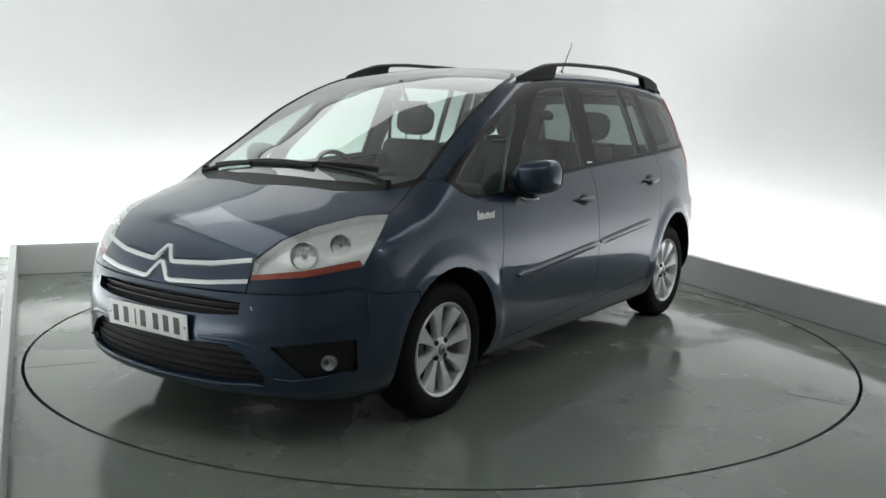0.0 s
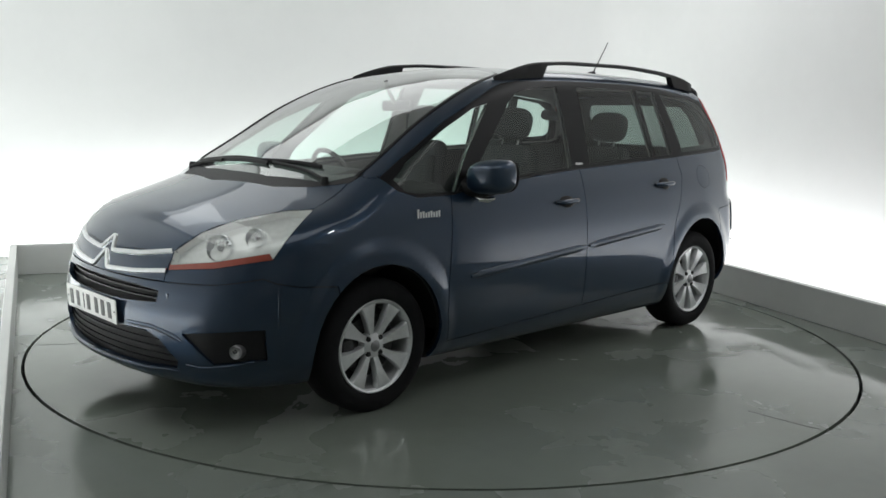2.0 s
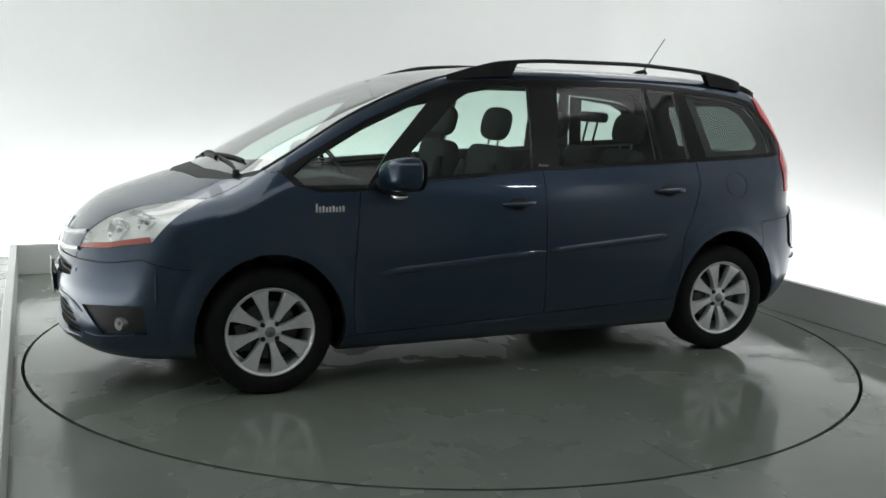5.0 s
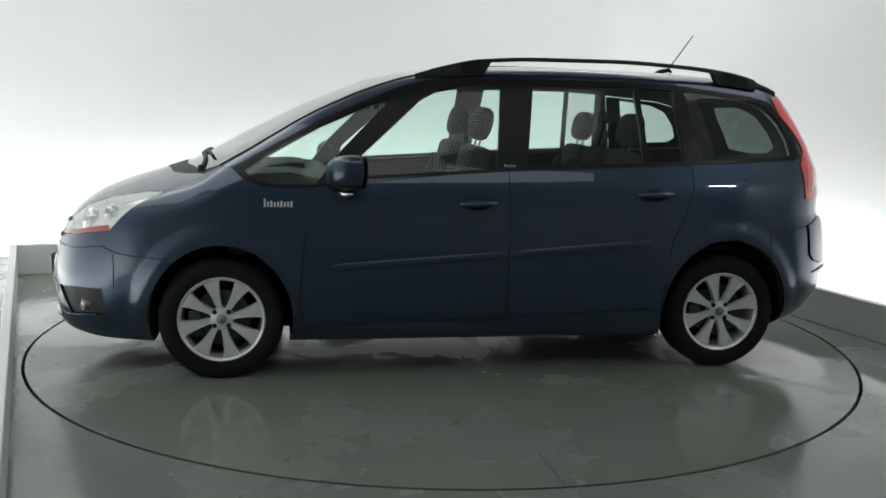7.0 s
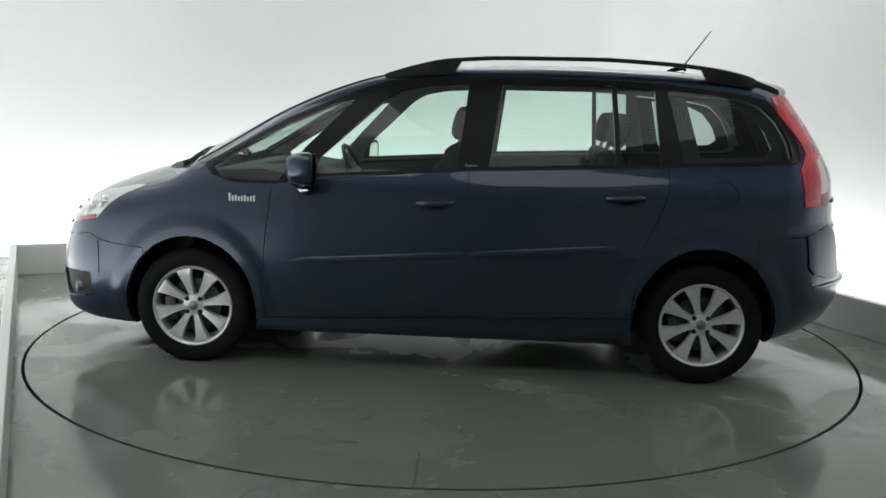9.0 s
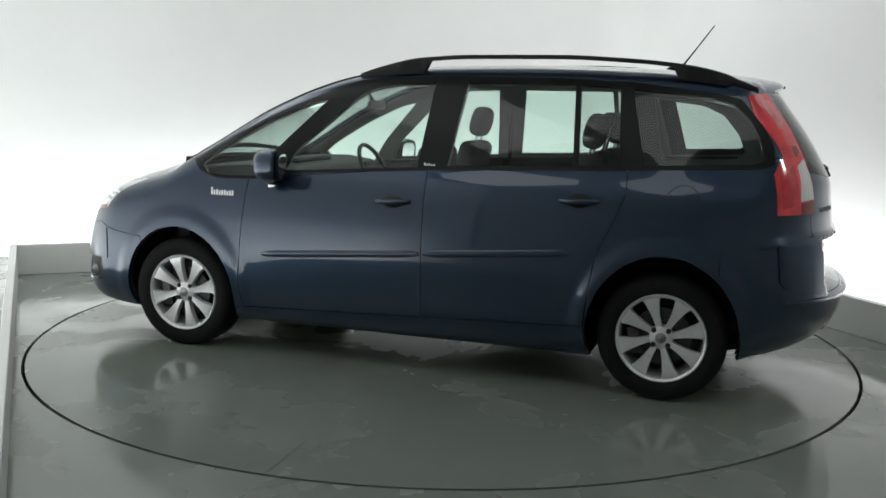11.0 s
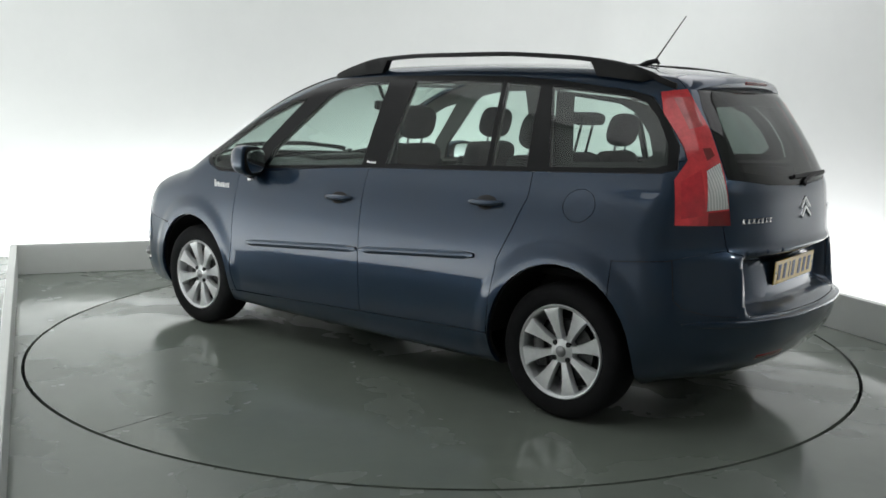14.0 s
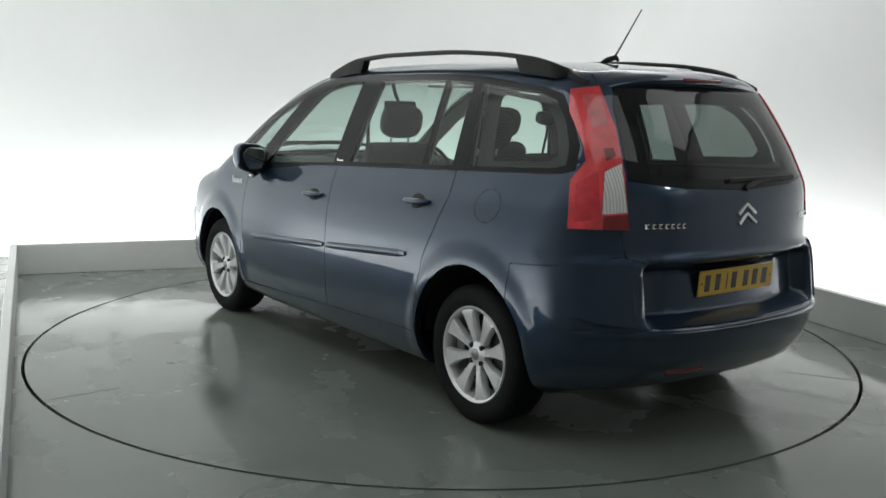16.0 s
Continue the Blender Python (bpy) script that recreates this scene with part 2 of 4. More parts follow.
def backdrop_sheet(half_x, y0, y1, top, radius=0.45):
    """A white wall round three sides, with rounded upright corners."""
    bm = bmesh.new()
    plan = [(-half_x, y0)]
    for cx, a0 in ((-half_x + radius, 180), (half_x - radius, 90)):
        for i in range(13):
            a = radians(a0 - 90 * i / 12)
            plan.append((cx + radius * math.cos(a), y1 - radius + radius * math.sin(a)))
    plan.append((half_x, y0))
    prof = [(0.0, -0.05), (0.0, 0.6), (0.0, 1.5), (0.0, 2.6), (0.0, top)]
    rows = []
    for k, (x, y) in enumerate(plan):
        p, q = plan[max(k - 1, 0)], plan[min(k + 1, len(plan) - 1)]
        d = Vector((q[0] - p[0], q[1] - p[1])).normalized()
        rows.append([bm.verts.new((x + d.y * o, y - d.x * o, z)) for o, z in prof])
    for a, b in zip(rows, rows[1:]):
        for j in range(len(prof) - 1):
            bm.faces.new((a[j], b[j], b[j + 1], a[j + 1]))
    return bm


TOP = 3.75
structure("backdrop", backdrop_sheet(3.55, -3.2, 3.65, TOP), WHITE, "seamless white studio backdrop with rounded corners", "backdrop", True)
structure("ceiling", box(bmesh.new(), -4.0, 4.0, -3.2, 4.0, TOP + 0.004, TOP + 0.1), DIM, "pale grey ceiling over the turntable", "ceiling")
# unseen grey surfaces round the camera, added to bounce fill light
structure("bounce_ceiling", box(bmesh.new(), -4.0, 4.0, -8.8, -3.202, TOP + 0.004, TOP + 0.1), GREY, "unseen plain grey ceiling added to bounce fill light", "ceiling")
structure("bounce_wall_behind", box(bmesh.new(), -4.0, 4.0, -8.8, -8.7, -0.1, TOP), GREY, "unseen plain grey wall added behind the camera to bounce fill light", "wall")
structure("bounce_wall_left", box(bmesh.new(), -3.7, -3.6, -8.7, -3.21, -0.1, TOP), GREY, "unseen plain grey side wall added to bounce fill light", "wall")
structure("bounce_wall_right", box(bmesh.new(), 3.6, 3.7, -8.7, -3.21, -0.1, TOP), GREY, "unseen plain grey side wall added to bounce fill light", "wall")

# ---- the turntable ----
turntable = tagged(new("turntable"), "round grey painted turntable flush with the floor", "turntable")


def disc(r):
    return [(r * math.cos(2 * math.pi * i / 180), r * math.sin(2 * math.pi * i / 180)) for i in range(180)]


part("deck", prism(bmesh.new(), disc(TABLE_R - 0.018), -0.08, 0.0), DECKING, turntable, smooth=False)
for a in (-31.0, 92.0, 212.0):
    part("joint_strip", box(bmesh.new(), 2.06, TABLE_R - 0.019, -0.0028, 0.0028, -0.01, 0.0008), STRIP, turntable, "dark joint in the deck", False, pose(0, 0, 0, 0, 0, a))
part("rim_plate", lathe(bmesh.new(), [(TABLE_R - 0.02, -0.085), (TABLE_R - 0.02, -0.12), (0.01, -0.12)], 90), DARK, turntable, smooth=False)
# ---- the car: its skin as one smooth solid, cut into panels ----
def smooth_line(knots):
    """A smooth curve through (x, value) knots, as a function of arrays."""
    xs, ys = np.array([k[0] for k in knots]), np.array([k[1] for k in knots])
    d = np.diff(ys) / np.diff(xs)
    m = np.concatenate([[d[0]], np.where(d[1:] * d[:-1] > 0, 2 * d[1:] * d[:-1] / (d[1:] + d[:-1] + 1e-12), 0), [d[-1]]])

    def at(x):
        x = np.clip(x, xs[0], xs[-1])
        i = np.clip(np.searchsorted(xs, x) - 1, 0, len(xs) - 2)
        h = xs[i + 1] - xs[i]
        t = (x - xs[i]) / h
        return ((1 + 2 * t) * (1 - t) ** 2 * ys[i] + t * (1 - t) ** 2 * h * m[i] + t * t * (3 - 2 * t) * ys[i + 1] + t * t * (t - 1) * h * m[i + 1])
    return at


CENTRE = smooth_line([(-2.40, 1.46), (-1.9, 1.575), (-1.6, 1.622), (-1.2, 1.652), (-0.6, 1.664), (-0.1, 1.657), (0.2, 1.634), (0.412, 1.604), (0.595, 1.555),
                      (0.838, 1.462), (1.066, 1.353), (1.333, 1.216), (1.53, 1.105), (1.66, 1.058), (1.941, 0.968), (2.10, 0.902), (2.237, 0.815), (2.42, 0.65)])
CROWN = smooth_line([(-2.4, 0.12), (0.1, 0.10), (0.5, 0.115), (0.9, 0.145), (1.25, 0.20), (1.45, 0.205), (1.66, 0.185), (2.1, 0.17), (2.4, 0.15)])
SIDE = smooth_line([(0.05, 0.79), (0.2, 0.855), (0.3, 0.898), (0.42, 0.915), (0.6, 0.921), (0.75, 0.916), (0.9, 0.897), (1.0, 0.872), (1.1, 0.833),
                    (1.3, 0.762), (1.5, 0.682), (1.6, 0.637), (1.75, 0.55)])
PLAN = smooth_line([(-2.4, 0.14), (-2.1, 0.085), (-1.8, 0.052), (-1.4, 0.012), (-0.9, 0.0), (0.6, 0.0), (1.1, 0.012), (1.4, 0.022), (1.75, 0.05), (2.0, 0.10), (2.4, 0.24)])
NOSE = smooth_line([(0.05, -0.16), (0.18, -0.075), (0.26, -0.02), (0.36, 0.0), (0.5, 0.0), (0.6, -0.018), (0.7, -0.050), (0.8, -0.090), (0.95, -0.19)])
TAIL = smooth_line([(0.05, -1.85), (0.22, -1.98), (0.28, -2.10), (0.36, -2.18), (0.45, -2.225), (0.55, -2.238), (0.62, -2.23), (0.8, -2.20), (0.86, -2.16), (0.985, -2.135),
                    (1.074, -2.125), (1.204, -2.065), (1.334, -1.985), (1.47, -1.885), (1.70, -1.72)])
WHEELS = ((1.364, 0.312), (-1.364, 0.318))


def step(x, a, b):
    t = np.clip((x - a) / (b - a), 0, 1)
    return t * t * (3 - 2 * t)


def smax(a, b, k):
    h = np.clip(0.5 + 0.5 * (a - b) / k, 0, 1)
    return b + (a - b) * h + k * h * (1 - h)


def skin(x, y, z):
    """Less than 0 inside the body, more than 0 outside."""
    ay = np.sqrt(y * y + 1e-6)
    w = SIDE(z) - PLAN(x)
    for wx, wz in WHEELS:  # swollen wheel arches
        d = np.hypot((x - wx) / 0.90, z - wz)
        w = w + 0.015 * (1 - step(d, 0.440, 0.530)) * step(z, 0.15, 0.4)
    w = w - 0.003 * step(x, -0.9, -0.6) * (1 - step(x, 0.6, 0.85)) * np.exp(-((z - 0.44) / 0.10) ** 2)  # hollow of the doors
    side = ay - w
    top = (z - CENTRE(x) + CROWN(x) * y * y) / np.sqrt(1 + 0.3)
    top = np.where(x > 1.5, top * 1.05, top)
    front = x - (2.325 + NOSE(z) - 0.23 * y * y - 0.32 * y ** 4)
    recess = 0.12 * step(0.60 - ay, 0.0, 0.08) * step(z, 0.540, 0.605) * (1 - step(z, 0.765, 0.835))
    low_end = 1 - step(z, 0.80, 0.96)  # the bumper is rounder in plan than the tailgate
    rear = (TAIL(z) + (0.05 + 0.11 * low_end) * y * y + (0.62 - 0.15 * low_end) * y ** 4 + recess) - x
    rear = rear * 0.95
    low = (0.185 + 0.095 * step(-x, 1.5, 2.15) + 0.03 * step(x, 1.7, 2.3)) - z
    f = smax(side, top, 0.085)
    f = smax(f, front, 0.11)
    f = smax(f, rear, 0.07)
    return smax(f, low, 0.05)


def skin_normal(p):
    e = 0.004
    x, y, z = p[:, 0], p[:, 1], p[:, 2]
    g = np.stack([skin(x + e, y, z) - skin(x - e, y, z), skin(x, y + e, z) - skin(x, y - e, z), skin(x, y, z + e) - skin(x, y, z - e)], 1) / (2 * e)
    return g


def settle(p, rounds=4):
    """Moves points onto the skin along its slope."""
    for _ in range(rounds):
        g = skin_normal(p)
        f = skin(p[:, 0], p[:, 1], p[:, 2])
        p = p - g * (f / np.maximum((g * g).sum(1), 1e-6))[:, None]
    return p
def shell_net(step_m=0.0235):
    """The skin as a fine net of four-sided faces."""
    xs = np.arange(-2.42, 2.46, step_m)
    ys = (np.arange(84) - 41.5) * step_m
    zs = np.arange(0.10, 1.76, step_m)
    g = np.stack(np.meshgrid(xs, ys, zs, indexing="ij"), -1)
    f = skin(g[..., 0], g[..., 1], g[..., 2])
    inside = f < 0
    nx, ny, nz = f.shape
    cell = np.zeros((nx - 1, ny - 1, nz - 1), int)
    for i in (0, 1):
        for j in (0, 1):
            for k in (0, 1):
                cell += inside[i:nx - 1 + i, j:ny - 1 + j, k:nz - 1 + k]
    active = (cell > 0) & (cell < 8)
    ids = -np.ones(active.shape, int)
    ids[active] = np.arange(active.sum())
    c = np.argwhere(active)
    p = np.stack([xs[c[:, 0]], ys[c[:, 1]], zs[c[:, 2]]], 1) + step_m / 2
    p = settle(p, 6)
    faces = []
    for ax in range(3):
        a = np.moveaxis(inside, ax, 0)
        ida = np.moveaxis(ids, ax, 0)
        change = a[:-1] != a[1:]
        i, j, k = np.nonzero(change[:, 1:-1, 1:-1])
        j, k = j + 1, k + 1
        quad = np.stack([ida[i, j - 1, k - 1], ida[i, j, k - 1], ida[i, j, k], ida[i, j - 1, k]], 1)
        flip = a[i, j, k] == (ax == 1)
        quad[flip] = quad[flip][:, ::-1]
        faces.append(quad)
    return p, np.concatenate(faces)


def mirrored(points):
    return [(x, -y) for x, y in points]


class Shell:
    """The net, cut along outlines and named panel by panel."""

    def __init__(self):
        p, q = shell_net()
        self.bm = bmesh.new()
        vs = [self.bm.verts.new(v) for v in p]
        for f in q:
            self.bm.faces.new([vs[i] for i in f])
        self.bm.normal_update()
        self.layer = self.bm.faces.layers.int.new("panel")
        self.names = ["wing"]

    def cut(self, name, outline, way, up, test, only=None):
        """Cuts along an outline seen along way; up and its cross product with way are the outline's axes."""
        w = Vector(way).normalized()
        v = (Vector(up) - w * Vector(up).dot(w)).normalized()
        u = v.cross(w)
        pts = [Vector((Vector(p).dot(u), Vector(p).dot(v))) if len(p) == 3 else Vector(p) for p in outline]
        lo = Vector((min(p.x for p in pts) - 0.05, min(p.y for p in pts) - 0.05))
        hi = Vector((max(p.x for p in pts) + 0.05, max(p.y for p in pts) + 0.05))

        def flat(c):
            return c.dot(u), c.dot(v)

        near = []
        for f in self.bm.faces:
            c = f.calc_center_median()
            a, b = flat(c)
            if lo.x < a < hi.x and lo.y < b < hi.y and test(c, f.normal):
                near.append(f)
        for i, p in enumerate(pts):
            q = pts[(i + 1) % len(pts)]
            e = q - p
            if e.length < 1e-5:
                continue
            nrm = (u * e.y - v * e.x).normalized()
            co = u * p.x + v * p.y
            hit, rest = [], []
            half, mid = e.length / 2 + 0.045, (p + q) / 2
            for f in near:
                a, b = flat(f.calc_center_median())
                (hit if (Vector((a, b)) - mid).length < half + 0.02 else rest).append(f)
            if not hit:
                continue
            geom = list({x for f in hit for x in (*f.verts, *f.edges)}) + hit
            got = bmesh.ops.bisect_plane(self.bm, geom=geom, dist=1e-5, plane_co=co, plane_no=nrm)
            near = rest + [x for x in got["geom"] if isinstance(x, bmesh.types.BMFace) and x.is_valid]
        if name not in self.names:
            self.names.append(name)
        k = self.names.index(name)
        n = len(pts)
        allowed = None if only is None else {self.names.index(o) for o in only if o in self.names}
        for f in set(near):
            if not f.is_valid or (allowed is not None and f[self.layer] not in allowed):
                continue
            a, b = flat(f.calc_center_median())
            inside = False
            for i in range(n):
                p, q = pts[i], pts[(i + 1) % n]
                if (p.y > b) != (q.y > b) and a < (q.x - p.x) * (b - p.y) / (q.y - p.y) + p.x:
                    inside = not inside
            if inside:
                f[self.layer] = k

    def panel(self, names, deep=0.02, gap=0.002, lift=0.0, side=0):
        """Vertices, faces and normals of one panel with turned-in edges."""
        ks = {self.names.index(n) for n in names}
        faces = [f for f in self.bm.faces if f[self.layer] in ks and (side == 0 or f.calc_center_median().y * side > 0)]
        index, order = {}, []
        for f in faces:
            for v in f.verts:
                if v not in index:
                    index[v] = len(order)
                    order.append(v)
        p = np.array([v.co for v in order])
        n = skin_normal(p)
        n /= np.linalg.norm(n, axis=1)[:, None]
        count = {}
        for f in faces:
            for e in f.edges:
                count[e] = count.get(e, 0) + 1
        rim = [e for e, c in count.items() if c == 1]
        chosen = set(faces)
        pull = {}
        for e in rim:
            f = next(f for f in e.link_faces if f in chosen)
            d = f.calc_center_median() - (e.verts[0].co + e.verts[1].co) / 2
            t = (e.verts[1].co - e.verts[0].co)
            t = t.normalized() if t.length > 1e-7 else Vector((1, 0, 0))
            d = d - t * d.dot(t)
            for v in e.verts:
                pull[v] = pull.get(v, Vector()) + d.normalized()
        p = p + n * lift
        for v, d in pull.items():
            if d.length > 1e-4:
                p[index[v]] += np.array(d.normalized()) * gap
        fs = [[index[v] for v in f.verts] for f in faces]
        V, N = [tuple(x) for x in p], [tuple(x) for x in n]
        for e in rim:
            f = next(f for f in e.link_faces if f in chosen)
            ls = [v for v in f.verts]
            i = ls.index(e.verts[0])
            a, b = (e.verts[0], e.verts[1]) if ls[(i + 1) % len(ls)] == e.verts[1] else (e.verts[1], e.verts[0])
            pa, pb = p[index[a]], p[index[b]]
            qa, qb = pa - n[index[a]] * deep, pb - n[index[b]] * deep
            fn = np.cross(qa - pa, pb - pa)
            fn = fn / (np.linalg.norm(fn) + 1e-9)
            k = len(V)
            V += [tuple(pa), tuple(qa), tuple(qb), tuple(pb)]
            N += [tuple(fn)] * 4
            fs.append((k, k + 1, k + 2, k + 3))
        return V, fs, N


shell = Shell()


def on_side(c, n):
    return abs(n.y) > 0.22 and abs(c.y) > 0.42


def cut_side(name, outline, test=on_side, only=None):
    shell.cut(name, [(x, z) for x, z in outline], (0, -1, 0), (0, 0, 1), test, only)


def cut_top(name, outline, test, only=None):
    full = outline + [(x, -y) for x, y in outline[::-1] if abs(y) > 1e-6]
    shell.cut(name, [(-x, y) for x, y in full], (0, 0, -1), (0, 1, 0), test, only)


def cut_front(name, outline, test, only=None, both=False):
    if both:
        for s in (1, -1):
            shell.cut(name, [(s * y, z) for y, z in outline], (-1, 0, 0), (0, 0, 1), test, only)
    else:
        full = outline + [(-y, z) for y, z in outline[::-1] if abs(y) > 1e-6]
        shell.cut(name, full, (-1, 0, 0), (0, 0, 1), test, only)


def cut_slant(name, outline, way, test, only=None):
    """The same outline of places on both sides, seen along way."""
    for s in (1, -1):
        shell.cut(name, [(x, s * y, z) for x, y, z in outline], (way[0], s * way[1], way[2]), (0, 0, 1), lambda c, n: c.y * s > 0.05 and test(c, n), only)


def whole(c, n):
    return True


# large panels first, small ones over them
cut_side("underbody", [(2.6, 0.0), (2.6, 0.212), (-1.5, 0.212), (-2.5, 0.275), (-2.5, 0.0)], lambda c, n: n.z < -0.9)
cut_top("roof", [(1.40, 0.0), (1.40, 0.85), (-1.9, 0.85), (-1.9, 0.0)], lambda c, n: c.z > 1.09 and n.z > 0.08)
cut_side("front_door", [(0.915, 1.0), (0.945, 0.72), (0.965, 0.42), (0.94, 0.275), (-0.125, 0.318), (-0.125, 1.10)])
cut_side("rear_door", [(-0.125, 1.10), (-0.125, 0.318), (-0.985, 0.352), (-1.00, 0.50), (-1.03, 0.713), (-1.10, 0.86), (-1.16, 1.017), (-1.154, 1.14)])
cut_side("sill", [(0.98, 0.273), (-0.125, 0.316), (-0.98, 0.350), (-1.05, 0.19), (1.05, 0.19)], lambda c, n: n.z > -0.9 and abs(c.y) > 0.5)
cut_side("quarter_panel", [(-1.154, 1.14), (-1.16, 1.017), (-1.10, 0.86), (-1.03, 0.713), (-1.00, 0.50), (-0.985, 0.345), (-1.05, 0.19), (-1.63, 0.19), (-1.62, 0.778),
                           (-1.85, 0.798), (-2.1, 0.82), (-2.05, 0.95), (-1.9, 1.22), (-1.14, 1.16)], lambda c, n: abs(n.y) > 0.1 and abs(c.y) > 0.5 and n.z > -0.9, ["wing", "roof"])
cut_side("front_bumper", [(2.5, 0.645), (2.1, 0.664), (1.95, 0.690), (1.90, 0.668), (1.80, 0.645), (1.62, 0.632), (1.55, 0.2), (2.5, 0.2)], lambda c, n: n.z > -0.9, ["wing"])
cut_front("nose_panel", [(0.0, 0.655), (0.47, 0.66), (0.465, 0.79), (0.0, 0.83)], lambda c, n: c.x > 1.9, ["wing"])
cut_side("rear_bumper", [(-1.62, 0.15), (-1.62, 0.778), (-1.85, 0.798), (-2.03, 0.845), (-2.5, 0.845), (-2.5, 0.15)], lambda c, n: n.z > -0.9)
cut_slant("bumper_corner", [(-1.869, 0.819, 0.823), (-2.061, 0.626, 0.836), (-2.114, 0.643, 0.566), (-2.013, 0.754, 0.578), (-1.927, 0.812, 0.602), (-1.892, 0.828, 0.636)],
          (0.69, -0.72, -0.06), lambda c, n: c.x < -1.7 and n.z > -0.9, ["rear_bumper"])
cut_front("tailgate", [(0.0, 1.62), (0.53, 1.60), (0.60, 1.35), (0.63, 1.15), (0.645, 0.95), (0.63, 0.838), (0.575, 0.822), (0.565, 0.56), (0.0, 0.556)], lambda c, n: c.x < -1.70 and n.x < 0.2)
cut_top("cowl", [(1.72, 0.0), (1.635, 0.42), (1.54, 0.56), (1.42, 0.71), (1.34, 0.725), (1.45, 0.60), (1.55, 0.28), (1.58, 0.0)], lambda c, n: n.z > 0.2 and c.z > 0.9)
cut_top("bonnet", [(1.72, 0.0), (1.635, 0.42), (1.54, 0.56), (1.42, 0.705), (1.64, 0.742), (1.93, 0.585), (2.06, 0.515), (2.164, 0.46), (2.205, 0.33), (2.235, 0.13), (2.242, 0.0)],
        lambda c, n: n.z > 0.15 and c.z > 0.7)
cut_top("windscreen", [(1.60, 0.0), (1.58, 0.27), (1.475, 0.60), (1.37, 0.70), (1.10, 0.67), (0.76, 0.635), (0.34, 0.555), (0.21, 0.48), (0.14, 0.22), (0.125, 0.0)],
        lambda c, n: n.z > 0.2 and c.z > 0.98)
cut_side("pillar_trim", [(1.305, 1.088), (1.24, 1.03), (1.12, 0.995), (0.89, 0.998), (0.72, 1.034), (0.55, 1.046), (-0.1, 1.088), (-1.157, 1.134), (-1.77, 1.162), (-1.835, 1.18),
                         (-1.82, 1.28), (-1.74, 1.40), (-1.66, 1.485), (-1.55, 1.512), (-1.159, 1.558), (-0.835, 1.576), (-0.193, 1.578), (0.2, 1.565), (0.34, 1.548),
                         (0.47, 1.505), (0.844, 1.345), (1.18, 1.16)])
PANES = {
    "front_quarter_glass": [(1.245, 1.078), (1.19, 1.022), (1.08, 1.01), (0.885, 1.012), (0.75, 1.19), (0.50, 1.445), (0.60, 1.425), (0.86, 1.312), (1.14, 1.158)],
    "front_door_glass": [(0.715, 1.052), (0.665, 1.15), (0.335, 1.455), (0.25, 1.505), (0.10, 1.535), (-0.105, 1.545), (-0.065, 1.10)],
    "rear_door_glass": [(-0.285, 1.548), (-0.228, 1.115), (-0.885, 1.142), (-0.855, 1.548)],
    "fixed_rear_glass": [(-0.882, 1.547), (-0.912, 1.144), (-1.115, 1.152), (-1.08, 1.535)],
    "quarter_glass": [(-1.145, 1.53), (-1.235, 1.158), (-1.74, 1.182), (-1.79, 1.20), (-1.775, 1.28), (-1.71, 1.39), (-1.63, 1.465), (-1.52, 1.495)],
}
for pane, outline in PANES.items():
    cut_side(pane, outline)
cut_side("quarter_clear", [(-1.25, 1.50), (-1.325, 1.20), (-1.655, 1.215), (-1.70, 1.25), (-1.665, 1.335), (-1.59, 1.425), (-1.49, 1.47)], only=["quarter_glass"])
cut_side("fuel_flap", [(-1.43 + 0.078 * math.cos(a * math.pi / 10), 1.0 + 0.072 * math.sin(a * math.pi / 10)) for a in range(20)], lambda c, n: c.y > 0.5 and n.y > 0.3)
cut_front("rear_glass", [(0.0, 1.535), (0.50, 1.522), (0.545, 1.43), (0.585, 1.25), (0.60, 1.145), (0.35, 1.115), (0.0, 1.10)], lambda c, n: c.x < -1.65 and n.x < 0)
cut_front("rear_clear", [(0.0, 1.475), (0.40, 1.465), (0.445, 1.40), (0.475, 1.25), (0.485, 1.185), (0.30, 1.165), (0.0, 1.155)], lambda c, n: c.x < -1.65 and n.x < 0, ["rear_glass"])
cut_slant("tail_lamp", [(-1.690, 0.640, 1.505), (-1.763, 0.550, 1.518), (-1.885, 0.567, 1.345), (-1.972, 0.598, 1.168), (-2.021, 0.608, 0.95), (-1.839, 0.770, 0.947),
                        (-1.819, 0.745, 1.137), (-1.850, 0.695, 1.218), (-1.830, 0.690, 1.275), (-1.730, 0.680, 1.415)], (0.69, -0.72, -0.06), lambda c, n: c.x < -1.55 and c.z > 0.9)
cut_slant("reverse_lamp", [(-1.918, 0.656, 1.177), (-1.955, 0.600, 1.212), (-2.010, 0.610, 1.02), (-1.941, 0.684, 1.009)], (0.69, -0.72, -0.06), lambda c, n: c.x < -1.75 and c.z > 0.9, ["tail_lamp"])
cut_slant("tail_block", [(-1.857, 0.751, 1.129), (-1.915, 0.686, 1.182), (-1.954, 0.707, 0.993), (-1.879, 0.775, 0.977)], (0.69, -0.72, -0.06), lambda c, n: c.x < -1.7 and c.z > 0.9, ["tail_lamp"])
cut_slant("tail_foot", [(-1.957, 0.690, 1.004), (-2.015, 0.612, 1.014), (-2.021, 0.608, 0.950), (-1.945, 0.680, 0.948)], (0.69, -0.72, -0.06), lambda c, n: c.x < -1.75 and c.z > 0.9, ["tail_lamp"])
cut_slant("tail_facet", [(-1.890, 0.640, 1.268), (-1.915, 0.612, 1.272), (-1.935, 0.612, 1.240), (-1.920, 0.650, 1.218)], (0.69, -0.72, -0.06), lambda c, n: c.x < -1.7 and c.z > 0.9, ["tail_lamp"])
